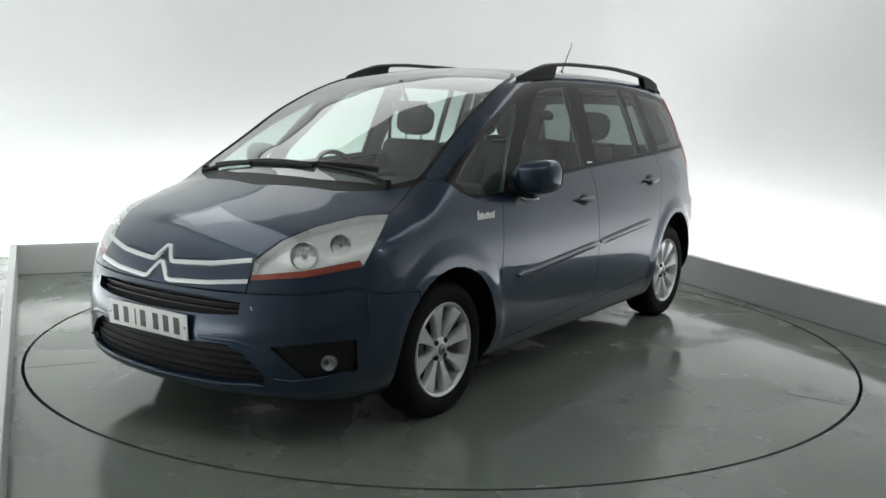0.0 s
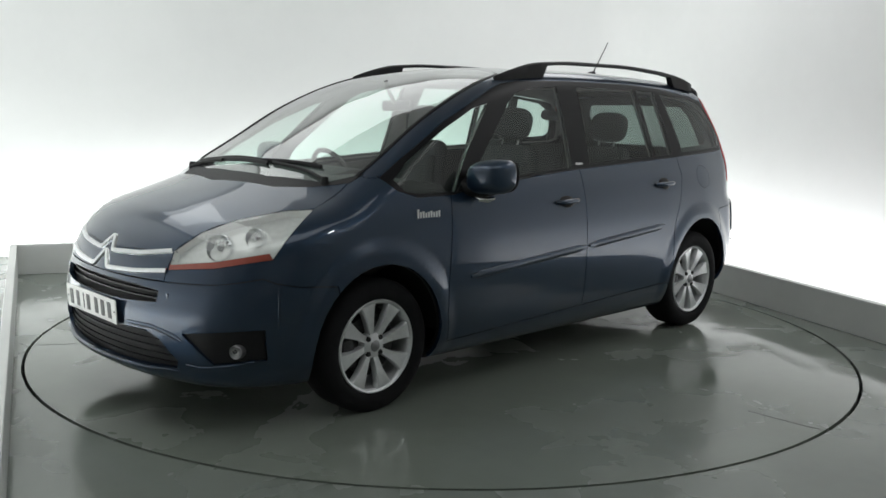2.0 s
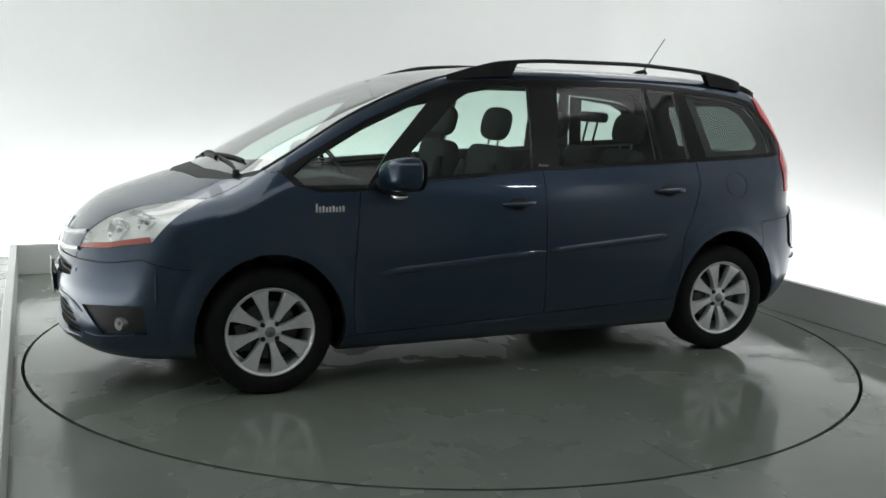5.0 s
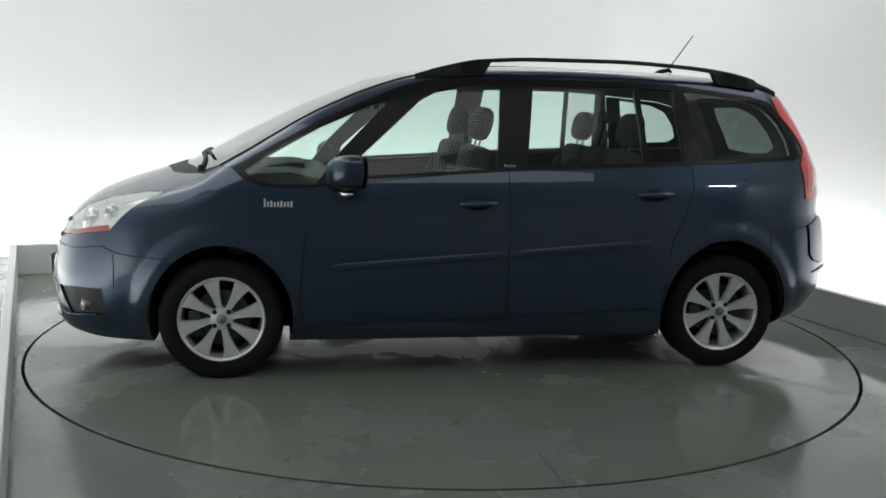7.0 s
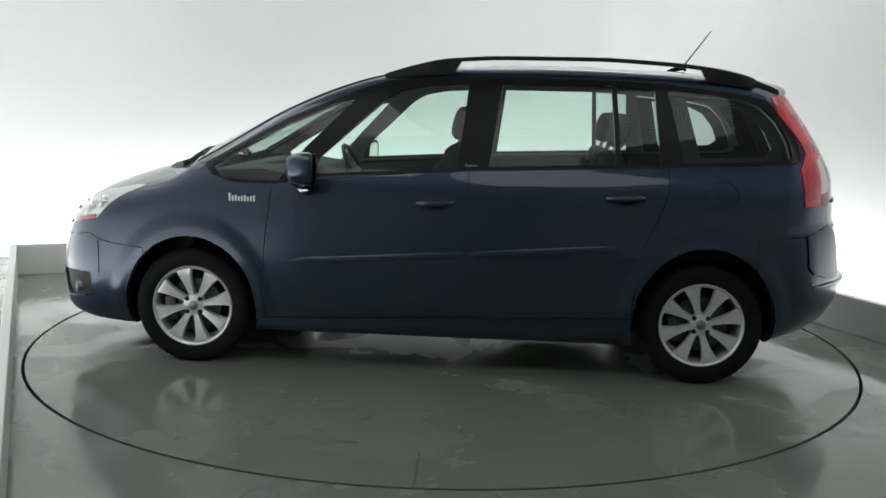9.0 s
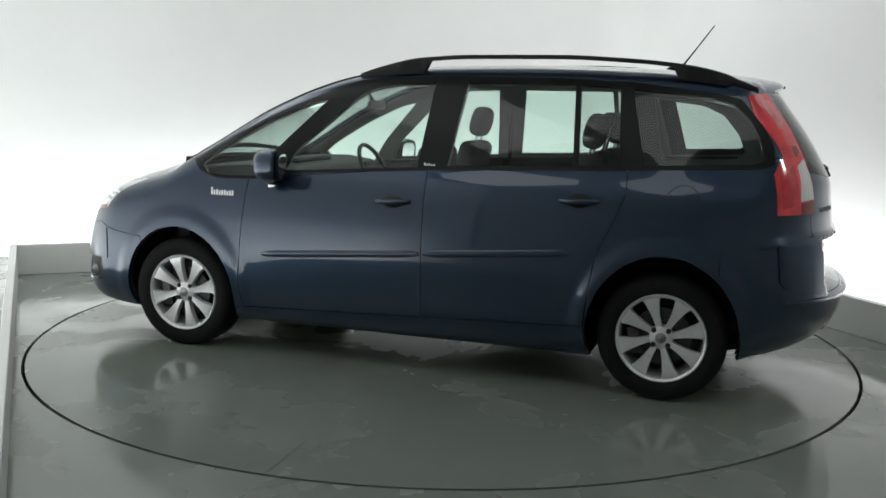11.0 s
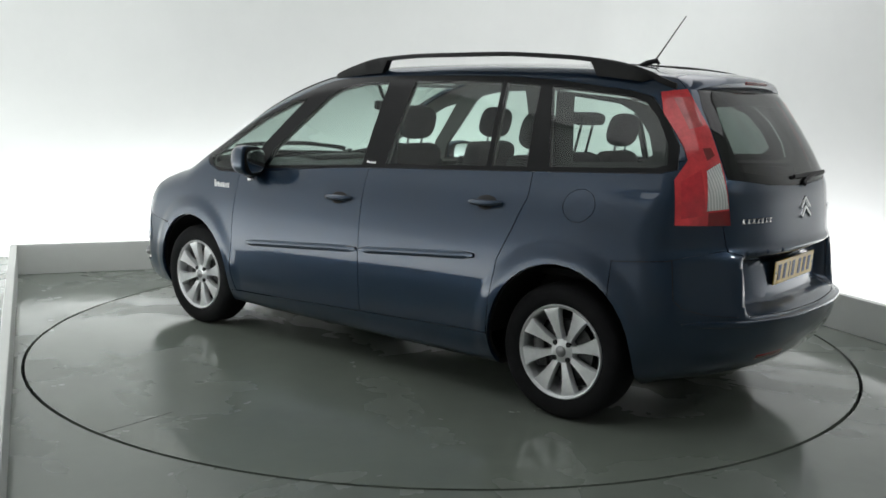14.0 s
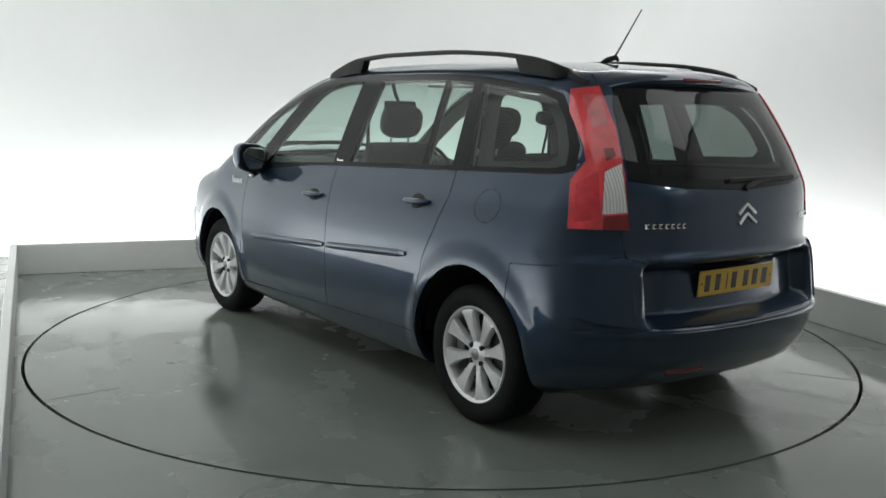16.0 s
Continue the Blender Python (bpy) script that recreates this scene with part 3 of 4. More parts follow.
cut_slant("tail_upper", [(-1.742, 0.626, 1.479), (-1.789, 0.569, 1.486), (-1.868, 0.597, 1.363), (-1.835, 0.653, 1.348)], (0.69, -0.72, -0.06), lambda c, n: c.x < -1.6 and c.z > 0.9, ["tail_lamp"])
cut_slant("head_lamp", [(2.199, 0.470, 0.707), (2.164, 0.457, 0.782), (2.060, 0.515, 0.863), (1.930, 0.583, 0.916), (1.739, 0.669, 0.953), (1.645, 0.745, 0.959),
                        (1.777, 0.799, 0.886), (1.885, 0.800, 0.764), (2.077, 0.657, 0.726)], (-0.70, -0.69, -0.17), lambda c, n: c.x > 1.5 and c.z > 0.6)
cut_slant("side_marker", [(2.199, 0.470, 0.707), (2.189, 0.470, 0.727), (2.070, 0.651, 0.752), (1.895, 0.788, 0.789), (1.885, 0.800, 0.764), (2.077, 0.657, 0.726)],
          (-0.70, -0.69, -0.17), lambda c, n: c.x > 1.5 and c.z > 0.6)
NOSEFACE = lambda c, n: c.x > 1.85 and n.x > 0.1
cut_front("upper_grille", [(0.0, 0.632), (0.30, 0.630), (0.455, 0.618), (0.452, 0.574), (0.30, 0.562), (0.0, 0.556)], NOSEFACE)
cut_front("lower_grille", [(0.0, 0.436), (0.40, 0.446), (0.48, 0.412), (0.565, 0.33), (0.555, 0.297), (0.38, 0.288), (0.0, 0.282)], NOSEFACE)
cut_slant("fog_panel", [(2.196, 0.578, 0.447), (1.938, 0.811, 0.468), (1.930, 0.812, 0.337), (2.107, 0.686, 0.322)], (-0.70, -0.69, -0.17), lambda c, n: c.x > 1.8 and c.z < 0.6)
for wx, wz in WHEELS:
    across, up = (0.364, 0.392) if wx > 0 else (0.372, 0.415)
    cut_side("arch_hole", [(wx + across * math.cos(a * math.pi / 18), wz + up * math.sin(a * math.pi / 18)) for a in range(36)], lambda c, n: abs(c.y) > 0.5)

# stray slivers of the underbody on the flanks go to the bumpers
shell.bm.normal_update()
for f in shell.bm.faces:
    c = f.calc_center_median()
    if f[shell.layer] == shell.names.index("underbody") and f.normal.z > -0.88 and abs(c.x) > 1.6:
        f[shell.layer] = shell.names.index("front_bumper" if c.x > 0 else "rear_bumper")

# what is left over behind the front wings belongs to the neighbouring panels
for f in shell.bm.faces:
    if f[shell.layer] == 0:
        c = f.calc_center_median()
        if c.x < 0.6 or c.z > 1.09:
            f[shell.layer] = shell.names.index("roof" if c.z > 1.2 else "quarter_panel" if c.x < -1.0 else "sill")

car = tagged(new("car"), "dark blue metallic people carrier with black roof rails and alloy wheels", "car")


def skin_part(name, names, mat, side=0, deep=0.02, gap=0.002, lift=0.0, label="", parent=None):
    V, F, N = shell.panel(names, deep, gap, lift, side)
    return piece(name, mesh_of(name, V, F, mat, True, N), parent or car, label)


skin_part("roof_panel", ["roof"], PAINT)
skin_part("bonnet", ["bonnet"], PAINT)
skin_part("cowl_panel", ["cowl"], BLACK, label="dark grey plastic scuttle under the windscreen")
skin_part("windscreen", ["windscreen"], SCREEN, deep=0.005, gap=0.001)
skin_part("front_bumper", ["front_bumper"], PAINT)
skin_part("nose_panel", ["nose_panel"], PAINT)
skin_part("rear_bumper", ["rear_bumper"], PAINT)
tailgate = skin_part("tailgate", ["tailgate"], PAINT)
skin_part("underbody", ["underbody"], DARK, gap=0.0)
rear_glass = skin_part("rear_window", ["rear_glass", "rear_clear"], REARGLASS, deep=0.005, gap=0.001, parent=tailgate)
for s in (1, -1):
    skin_part("front_wing", ["wing"], PAINT, s)
    door = skin_part("front_door", ["front_door"], PAINT, s)
    rdoor = skin_part("rear_door", ["rear_door"], PAINT, s)
    skin_part("sill", ["sill"], PAINT, s)
    skin_part("bumper_corner", ["bumper_corner"], PAINT, s, 0.03, 0.001, 0.010, "raised corner of the rear bumper")
    skin_part("rear_quarter_panel", ["quarter_panel"], PAINT, s)
    skin_part("pillar_trim", ["pillar_trim"], GLOSSBLACK, s, gap=0.0, label="gloss black window surround")
    skin_part("front_quarter_window", ["front_quarter_glass"], CLEAR, s, 0.005, 0.0)
    skin_part("front_door_window", ["front_door_glass"], CLEAR, s, 0.005, 0.0, parent=door)
    skin_part("rear_door_window", ["rear_door_glass"], CLEAR, s, 0.005, 0.0, parent=rdoor)
    skin_part("fixed_door_window", ["fixed_rear_glass"], PRIVACY, s, 0.005, 0.0, parent=rdoor)
    skin_part("rear_quarter_window", ["quarter_glass", "quarter_clear"], PRIVACY, s, 0.005, 0.0, label="darkened rear quarter glass")
    lamp = skin_part("head_lamp", ["head_lamp"], LENS, s, 0.006, 0.001, label="clear headlamp lens")
    skin_part("indicator_strip", ["side_marker"], AMBER, s, 0.02, 0.0, parent=lamp, label="orange indicator strip")
    tail = skin_part("tail_lamp", ["tail_lamp"], REDLENS, s, 0.03, 0.0, 0.006, label="tall red tail lamp")
    skin_part("brake_lens", ["tail_block"], REDMID, s, 0.02, 0.0, 0.0066, parent=tail, label="deep red brake lens")
    skin_part("side_lens", ["tail_facet"], REDDARK, s, 0.02, 0.0, 0.0066, parent=tail, label="dark red side lens")
    skin_part("foot_lens", ["tail_foot"], REDDARK, s, 0.02, 0.0, 0.0066, parent=tail, label="dark red foot of the tail lamp")
    skin_part("upper_lens", ["tail_upper"], PINKLENS, s, 0.02, 0.0, 0.0066, parent=tail, label="pale red upper lens")
    skin_part("reversing_lamp", ["reverse_lamp"], LAMPWHITE, s, 0.02, 0.001, 0.006, parent=tail, label="clear reversing lens")
skin_part("fuel_flap", ["fuel_flap"], PAINT, gap=0.0003)


def lining(names, inward, mat, name, label, side=0):
    """A dark inner skin behind the panels."""
    ks = {shell.names.index(n) for n in names}
    fs = [f for f in shell.bm.faces if f[shell.layer] in ks and (side == 0 or f.calc_center_median().y * side > 0)]
    index, order = {}, []
    for f in fs:
        for v in f.verts:
            if v not in index:
                index[v] = len(order)
                order.append(v)
    p = np.array([v.co for v in order])
    n = skin_normal(p)
    n /= np.linalg.norm(n, axis=1)[:, None]
    return piece(name, mesh_of(name, p - n * inward, [[index[v] for v in f.verts] for f in fs], mat, True), car, label)


lining(["roof"], 0.035, TRIM, "headlining", "pale grey headlining")
# dark skin added to shade panel gaps and grilles; it also lines the cabin
lining(["wing", "bonnet", "cowl", "front_bumper", "nose_panel", "rear_bumper", "bumper_corner", "tailgate", "front_door", "rear_door", "sill", "quarter_panel", "fuel_flap",
        "side_marker", "tail_lamp", "tail_foot", "tail_block", "tail_facet", "tail_upper", "reverse_lamp", "upper_grille", "lower_grille", "fog_panel"], 0.035, DARK, "gap_backing", "dark skin added behind the panels so their gaps look shaded")
for s in (1, -1):
    lining(["quarter_glass"], 0.045, DASH, "quarter_window_trim", "dark trim behind the rear quarter glass", s)
lining(["rear_glass"], 0.03, DASH, "tailgate_trim", "dark trim behind the rear window")
for s in (1, -1):
    lining(["pillar_trim"], 0.03, TRIM, "pillar_lining", "pale grey pillar lining", s)
# ---- wheels ----
def wheel_thing(wx, wz, side, turn):
    """An alloy wheel with eight spokes; z points out of the car."""
    hub = tagged(new("wheel"), "silver eight-spoke alloy wheel with a black tyre")
    hub.parent = car
    hub.matrix_basis = Matrix.Translation((wx, side * 0.765, wz)) @ pose(0, 0, 0, -90 * side, 0, 0) @ pose(0, 0, 0, 0, 0, turn)
    R, r = 0.318, 0.222
    tyre = [(r - 0.006, 0.088), (r + 0.012, 0.100), (r + 0.035, 0.107), (R - 0.032, 0.104), (R - 0.012, 0.092), (R - 0.001, 0.070), (R, 0.02), (R, -0.02), (R - 0.001, -0.070),
            (R - 0.012, -0.092), (R - 0.03, -0.104), (r + 0.03, -0.107), (r, -0.09)]
    part("tyre", lathe(bmesh.new(), tyre, 64), RUBBER, hub, "black rubber tyre", sharp=60)
    rim = [(r + 0.001, 0.092), (r - 0.004, 0.099), (r - 0.013, 0.096), (r - 0.020, 0.080), (r - 0.024, 0.03), (r - 0.03, -0.09)]
    part("rim", lathe(bmesh.new(), rim, 64), ALLOY, hub, "polished silver rim", sharp=50)
    spoke = bmesh.new()
    for k in range(8):
        m = pose(0, 0, 0, 0, 0, 45 * k)
        rows = []
        for d, w, z in ((0.045, 0.015, 0.070), (0.08, 0.017, 0.077), (0.12, 0.022, 0.083), (0.16, 0.031, 0.088), (0.185, 0.038, 0.091), (0.200, 0.046, 0.091), (0.207, 0.052, 0.090)):
            skew = 0.10 * (d - 0.045)
            rows.append([spoke.verts.new(m @ Vector((d, y + skew, zz))) for y, zz in
                         ((-w, z - 0.035), (-w, z - 0.006), (-w * 0.86, z), (0, z - 0.002), (w * 0.86, z), (w, z - 0.006), (w, z - 0.035))])
        for a, b in zip(rows, rows[1:]):
            for j in range(6):
                spoke.faces.new((a[j], a[j + 1], b[j + 1], b[j]))
        spoke.faces.new(rows[0][::-1])
        spoke.faces.new(rows[-1])
    part("spokes", spoke, ALLOY, hub, sharp=50)
    part("hub_disc", lathe(bmesh.new(), [(0.0, 0.082), (0.026, 0.082), (0.034, 0.079), (0.056, 0.072), (0.062, 0.062), (0.062, 0.03)], 32), ALLOY, hub)
    part("centre_cap", lathe(bmesh.new(), [(0.0, 0.087), (0.022, 0.086), (0.027, 0.082), (0.027, 0.07)], 24), STEEL, hub, "grey centre cap")
    for k in range(4):
        a = radians(45 + 90 * k - turn)
        part("wheel_bolt", lathe(bmesh.new(), [(0.0, 0.082), (0.010, 0.082), (0.0125, 0.078), (0.0125, 0.05)], 10, Matrix.Translation((0.05 * math.cos(a), 0.05 * math.sin(a), 0))), DARK, hub, smooth=False)
    part("brake_disc", lathe(bmesh.new(), [(0.0, 0.02), (0.07, 0.02), (0.07, 0.035), (0.145, 0.035), (0.145, 0.012), (0.0, 0.012)], 40), BRAKE, hub, "dull steel brake disc")
    part("brake_caliper", box(bmesh.new(), 0.10, 0.165, -0.07, 0.07, 0.0, 0.06, 0.012), BRAKE, hub, "grey brake caliper")
    part("backing_plate", lathe(bmesh.new(), [(0.0, -0.04), (0.19, -0.04), (0.19, -0.05)], 32), DARK, hub)
    return hub


for wx, wz in WHEELS:
    for s in (1, -1):
        wheel_thing(wx, wz, s, 10 if wx > 0 else 12)
        well = bmesh.new()
        lathe(well, [(0.402, 0.50), (0.402, 0.838), (0.414, 0.838), (0.414, 0.50), (0.0, 0.50)], 40, pose(wx, 0, wz + 0.02, -90 * s, 0, 0), 0 if s < 0 else math.pi, math.pi if s < 0 else 2 * math.pi)
        part("wheel_arch_liner", well, DARK, car, "black wheel arch liner", sharp=60)
# ---- things fixed to the skin ----
def side_y(x, z):
    """How far out the left side stands at (x, z)."""
    lo, hi = 0.2, 1.1
    for _ in range(30):
        mid = (lo + hi) / 2
        lo, hi = (mid, hi) if skin(np.array([x]), np.array([mid]), np.array([z]))[0] < 0 else (lo, mid)
    return lo


def end_x(y, z, front=True):
    lo, hi = 0.5, 2.6
    for _ in range(30):
        mid = (lo + hi) / 2
        lo, hi = (mid, hi) if skin(np.array([mid if front else -mid]), np.array([y]), np.array([z]))[0] < 0 else (lo, mid)
    return lo if front else -lo


def top_z(x, y):
    lo, hi = 0.6, 1.9
    for _ in range(30):
        mid = (lo + hi) / 2
        lo, hi = (mid, hi) if skin(np.array([x]), np.array([y]), np.array([mid]))[0] < 0 else (lo, mid)
    return lo


def normal_at(p):
    n = skin_normal(np.array([p]))[0]
    return Vector(n / np.linalg.norm(n))


def ribbon(bm, path, heights, proud, sink=0.01, up=(0, 0, 1)):
    """A raised moulding along places on the skin; heights are its half widths, upright."""
    rows = []
    for i, (p, h) in enumerate(zip(path, heights)):
        p = Vector(p)
        n = normal_at(p)
        t = (Vector(path[min(i + 1, len(path) - 1)]) - Vector(path[max(i - 1, 0)])).normalized()
        u = n.cross(t).normalized()
        if u.dot(Vector(up)) < 0:
            u = -u
        rows.append([bm.verts.new(p + u * a * h + n * b) for a, b in ((-1, -sink), (-1, proud * 0.5), (-0.75, proud * 0.9), (0, proud), (0.75, proud * 0.9), (1, proud * 0.5), (1, -sink))])
    for a, b in zip(rows, rows[1:]):
        for j in range(6):
            bm.faces.new((a[j], a[j + 1], b[j + 1], b[j]))
    bm.faces.new(rows[0][::-1])
    bm.faces.new(rows[-1])
    return bm


def flip(p, s):
    return (p[0], p[1] * s, p[2])


def bars_on_side(name, x0, x1, z, h, count, mat, label, slope=0.0, under=False):
    """Small raised bars that stand for lettering on the left flank."""
    bm = bmesh.new()
    for i in range(count):
        x = x0 + (x1 - x0) * (i + 0.5) / count
        hh = h * (1.25 if i == 0 else 0.72 + 0.2 * ((i * 7) % 3) / 2)
        w = abs(x1 - x0) / count * 0.29
        y = side_y(x, z)
        box(bm, x - w, x + w, y - 0.002, y + 0.003, z - h / 2, z - h / 2 + hh)
    if under:
        for i in range(6):
            a, b = x0 + (x1 - x0) * i / 6, x0 + (x1 - x0) * (i + 1) / 6
            y = side_y((a + b) / 2, z)
            box(bm, min(a, b), max(a, b), y - 0.003, y + 0.0025, z - h / 2 - 0.007, z - h / 2 - 0.003)
    return part(name, bm, mat, car, label, False)


RAIL_TOP = smooth_line([(-1.74, 1.545), (-1.665, 1.575), (-1.566, 1.616), (-1.403, 1.652), (-1.158, 1.678), (-0.752, 1.696), (-0.309, 1.694), (0.009, 1.676), (0.2, 1.636), (0.36, 1.588)])
for s in (1, -1):
    # roof rail: a bar with a long foot at either end
    bm = bmesh.new()
    rows = []
    xs = [0.355 - 2.09 * i / 56 for i in range(57)]
    for x in xs:
        zt = float(RAIL_TOP(np.array([x]))[0])
        y = min(0.618, side_y(x, zt - 0.02) + 0.004) if zt < 1.6 else 0.612
        zr = top_z(x, y - 0.01) - 0.012
        foot = x > -0.045 or x < -1.335
        thick = max(0.012, zt - zr) if foot else 0.022
        w = 0.019 if not foot else 0.021
        tip = min(1.0, (0.365 - x) / 0.25, (x + 1.745) / 0.2) * 0.75 + 0.25
        w *= tip
        zb = zt - thick
        rows.append([bm.verts.new((x, s * (y + a * w), z)) for a, z in ((-1, zb), (-1, zt - 0.008), (-0.55, zt - 0.001), (0.55, zt - 0.001), (1, zt - 0.008), (1.1, zb))])
    for a, b in zip(rows, rows[1:]):
        for j in range(6):
            bm.faces.new((a[j], a[(j + 1) % 6], b[(j + 1) % 6], b[j]))
    bm.faces.new(rows[0])
    bm.faces.new(rows[-1][::-1])
    part("roof_rail", bm, BLACK, car, "black roof rail", sharp=50)

    # side mouldings, one on each door
    for x0, z0, x1, z1, door_part in ((0.81, 0.590, -0.112, 0.657, "front"), (-0.142, 0.659, -0.90, 0.718, "rear")):
        pts = []
        for i in range(25):
            t = i / 24
            x, z = x0 + (x1 - x0) * t, z0 + (z1 - z0) * t
            pts.append((x, side_y(x, z), z))
        tips = [0.35, 0.8] + [1.0] * 21 + [0.8, 0.5]
        bm = ribbon(bmesh.new(), pts, [0.019 * k for k in tips], 0.011)
        if s < 0:
            bmesh.ops.scale(bm, vec=(1, -1, 1), verts=bm.verts[:])
        part("side_moulding", bm, PAINT, car, "body-coloured rubbing strip")

    # door handles: a bowed bar over a dark pad for the cup's shade
    for hx, hz in ((0.045, 0.925), (-0.935, 0.980)):
        y = side_y(hx, hz)
        n = normal_at((hx, y, hz))
        cup = bmesh.new()
        bmesh.ops.create_uvsphere(cup, u_segments=24, v_segments=12, radius=1.0)
        for v in cup.verts:
            v.co = Vector((hx + v.co.x * 0.056, s * (y + 0.0005 + v.co.y * 0.006 - v.co.z * 0.02), hz + 0.002 + v.co.z * 0.040))
        part("cup_shade_pad", cup, GLOSSBLACK, car, "dark pad drawn for the shaded recess behind a door handle")
        bar = bmesh.new()
        path = []
        for i in range(13):
            t = i / 12 * 2 - 1
            path.append((hx + t * 0.095, s * (y + 0.006 + 0.026 * (1 - t ** 4)), hz - 0.004 - 0.003 * t))
        tube(bar, path, [0.010 + 0.006 * (1 - abs(i / 6 - 1) ** 3) for i in range(13)], 10, 0.95)
        part("door_handle", bar, PAINT, car, "body-coloured door handle")

    # door mirror
    mirror = bmesh.new()
    bmesh.ops.create_uvsphere(mirror, u_segments=32, v_segments=20, radius=1.0)
    for v in mirror.verts:
        x, y, z = v.co
        q = lambda a, k: math.copysign(abs(a) ** k, a)
        x, y, z = q(x, 0.75), q(y, 0.62), q(z, 0.70)
        fx = 0.120 * x if x > 0 else 0.035 * x
        v.co = Vector((0.705 + fx - 0.03 * y, s * (0.962 + 0.106 * y), 1.082 + 0.088 * z + 0.012 * y))
    pod = part("door_mirror", mirror, PAINT, car, "body-coloured door mirror housing")
    face = bmesh.new()
    bmesh.ops.create_uvsphere(face, u_segments=28, v_segments=14, radius=1.0)
    for v in face.verts:
        x, y, z = v.co
        q = lambda a, k: math.copysign(abs(a) ** k, a)
        v.co = Vector((0.667 + 0.006 * x - 0.03 * q(y, 0.6), s * (0.962 + 0.098 * q(y, 0.6)), 1.082 + 0.082 * q(z, 0.65) + 0.012 * y))
    part("mirror_frame", face, BLACK, pod, "black frame round the mirror glass")
    pane = bmesh.new()
    bmesh.ops.create_uvsphere(pane, u_segments=28, v_segments=14, radius=1.0)
    for v in pane.verts:
        v.co = Vector((0.004 * v.co.x, 0.082 * q(v.co.y, 0.6), 0.066 * q(v.co.z, 0.65)))
    part("mirror_glass", pane, CHROME, pod, "mirror glass", m=pose(0.657, s * 0.960, 1.082, 0, -4, 12 * s))
    stalk = bmesh.new()
    tube(stalk, [(0.79, s * 0.835, 1.03), (0.775, s * 0.89, 1.02), (0.745, s * 0.94, 1.015), (0.72, s * 0.97, 1.03)], [0.055, 0.046, 0.04, 0.045], 12, 0.8)
    part("mirror_foot", stalk, BLACK, pod, "black mirror foot")
    strip = bmesh.new()
    tube(strip, [(0.765, s * 0.885, 0.984), (0.76, s * 0.915, 0.972), (0.735, s * 0.945, 0.970), (0.70, s * 0.955, 0.975)], [0.010, 0.016, 0.016, 0.009], 10)
    part("mirror_lamp", strip, CHROME, pod, "clear puddle lamp under the mirror")
    tri = bmesh.new()
    pts = [(0.885, 1.005), (0.735, 1.035), (0.745, 1.115)]
    vs = [[tri.verts.new((x, s * (side_y(x, z) + d), z)) for x, z in pts] for d in (-0.004, 0.006)]
    tri.faces.new(vs[0])
    tri.faces.new(vs[1][::-1])
    for i in range(3):
        tri.faces.new((vs[0][i], vs[0][(i + 1) % 3], vs[1][(i + 1) % 3], vs[1][i]))
    part("mirror_sail", tri, BLACK, car, "black triangle behind the mirror", False)

    # head lamp insides
    skin_part("lamp_housing", ["head_lamp"], LAMPSILVER, s, -0.036, 0.001, -0.040, "silver headlamp housing")
    for (cx, cy, cz), r in (((2.035, 0.615, 0.800), 0.057), ((1.915, 0.705, 0.840), 0.042)):
        out = Vector((0.80, 0.52 * s, 0.25)).normalized()
        p = Vector((cx, cy, cz))
        f = skin(np.array([p.x]), np.array([p.y]), np.array([p.z]))[0]
        p = p - normal_at(p) * (f + 0.030)
        m = Matrix.Translation(flip(p, s)) @ out.to_track_quat("Z", "Y").to_matrix().to_4x4()
        part("reflector", lathe(bmesh.new(), [(0.012, -0.030), (r * 0.55, -0.024), (r * 0.85, -0.008), (r * 0.97, 0.010), (r, 0.012), (r * 1.05, 0.006), (r * 1.06, -0.02)], 32, m), CHROME, car, "chrome headlamp reflector")
        flutes = bmesh.new()
        for k in range(-2, 3):
            half = r * 0.9 * math.sqrt(1 - (k / 3.2) ** 2)
            box(flutes, k * r * 0.27 - 0.003, k * r * 0.27 + 0.003, -half, half, -0.030, -0.016, m=m)
        part("reflector_flutes", flutes, CHROME, car, "upright flutes in a headlamp reflector", False)
        part("bulb_cap", lathe(bmesh.new(), [(0.0, 0.008), (r * 0.16, 0.006), (r * 0.20, -0.002), (r * 0.20, -0.03)], 16, m), STEEL, car)

    # fog lamp in its black panel
    skin_part("fog_lamp_panel", ["fog_panel"], BLACK, s, 0.03, 0.0, -0.012, "black fog lamp surround")
    fp = Vector((2.035, 0.735, 0.384))
    f = skin(np.array([fp.x]), np.array([fp.y]), np.array([fp.z]))[0]
    fp = fp - normal_at(fp) * (f + 0.006)
    m = Matrix.Translation(flip(fp, s)) @ Vector((0.86, 0.5 * s, 0.0)).to_track_quat("Z", "Y").to_matrix().to_4x4()
    fog = part("fog_lamp", lathe(bmesh.new(), [(0.0, -0.014), (0.016, -0.008), (0.024, 0.002), (0.028, 0.005), (0.031, 0.002), (0.032, -0.03)], 24, m), STEEL, car, "round fog lamp")
    part("fog_lens", lathe(bmesh.new(), [(0.0, 0.010), (0.012, 0.008), (0.021, 0.003), (0.025, 0.0)], 20, m), LENS, fog)

    # upright crease where the bumper turns round the corner
    crease_pts = [(1.893, s * side_y(1.893, z), z) for z in np.linspace(0.475, 0.655, 9)]
    part("bumper_crease", ribbon(bmesh.new(), crease_pts, [0.002, 0.004] + [0.006] * 5 + [0.004, 0.002], 0.005, up=(-1, 0, 0)), PAINT, car, "upright crease in the front bumper")

# writing on the flank, as plain bars
bars_on_side("wing_badge", 1.15, 1.00, 0.915, 0.034, 9, ALLOY, "silver script badge on the wing", under=True)
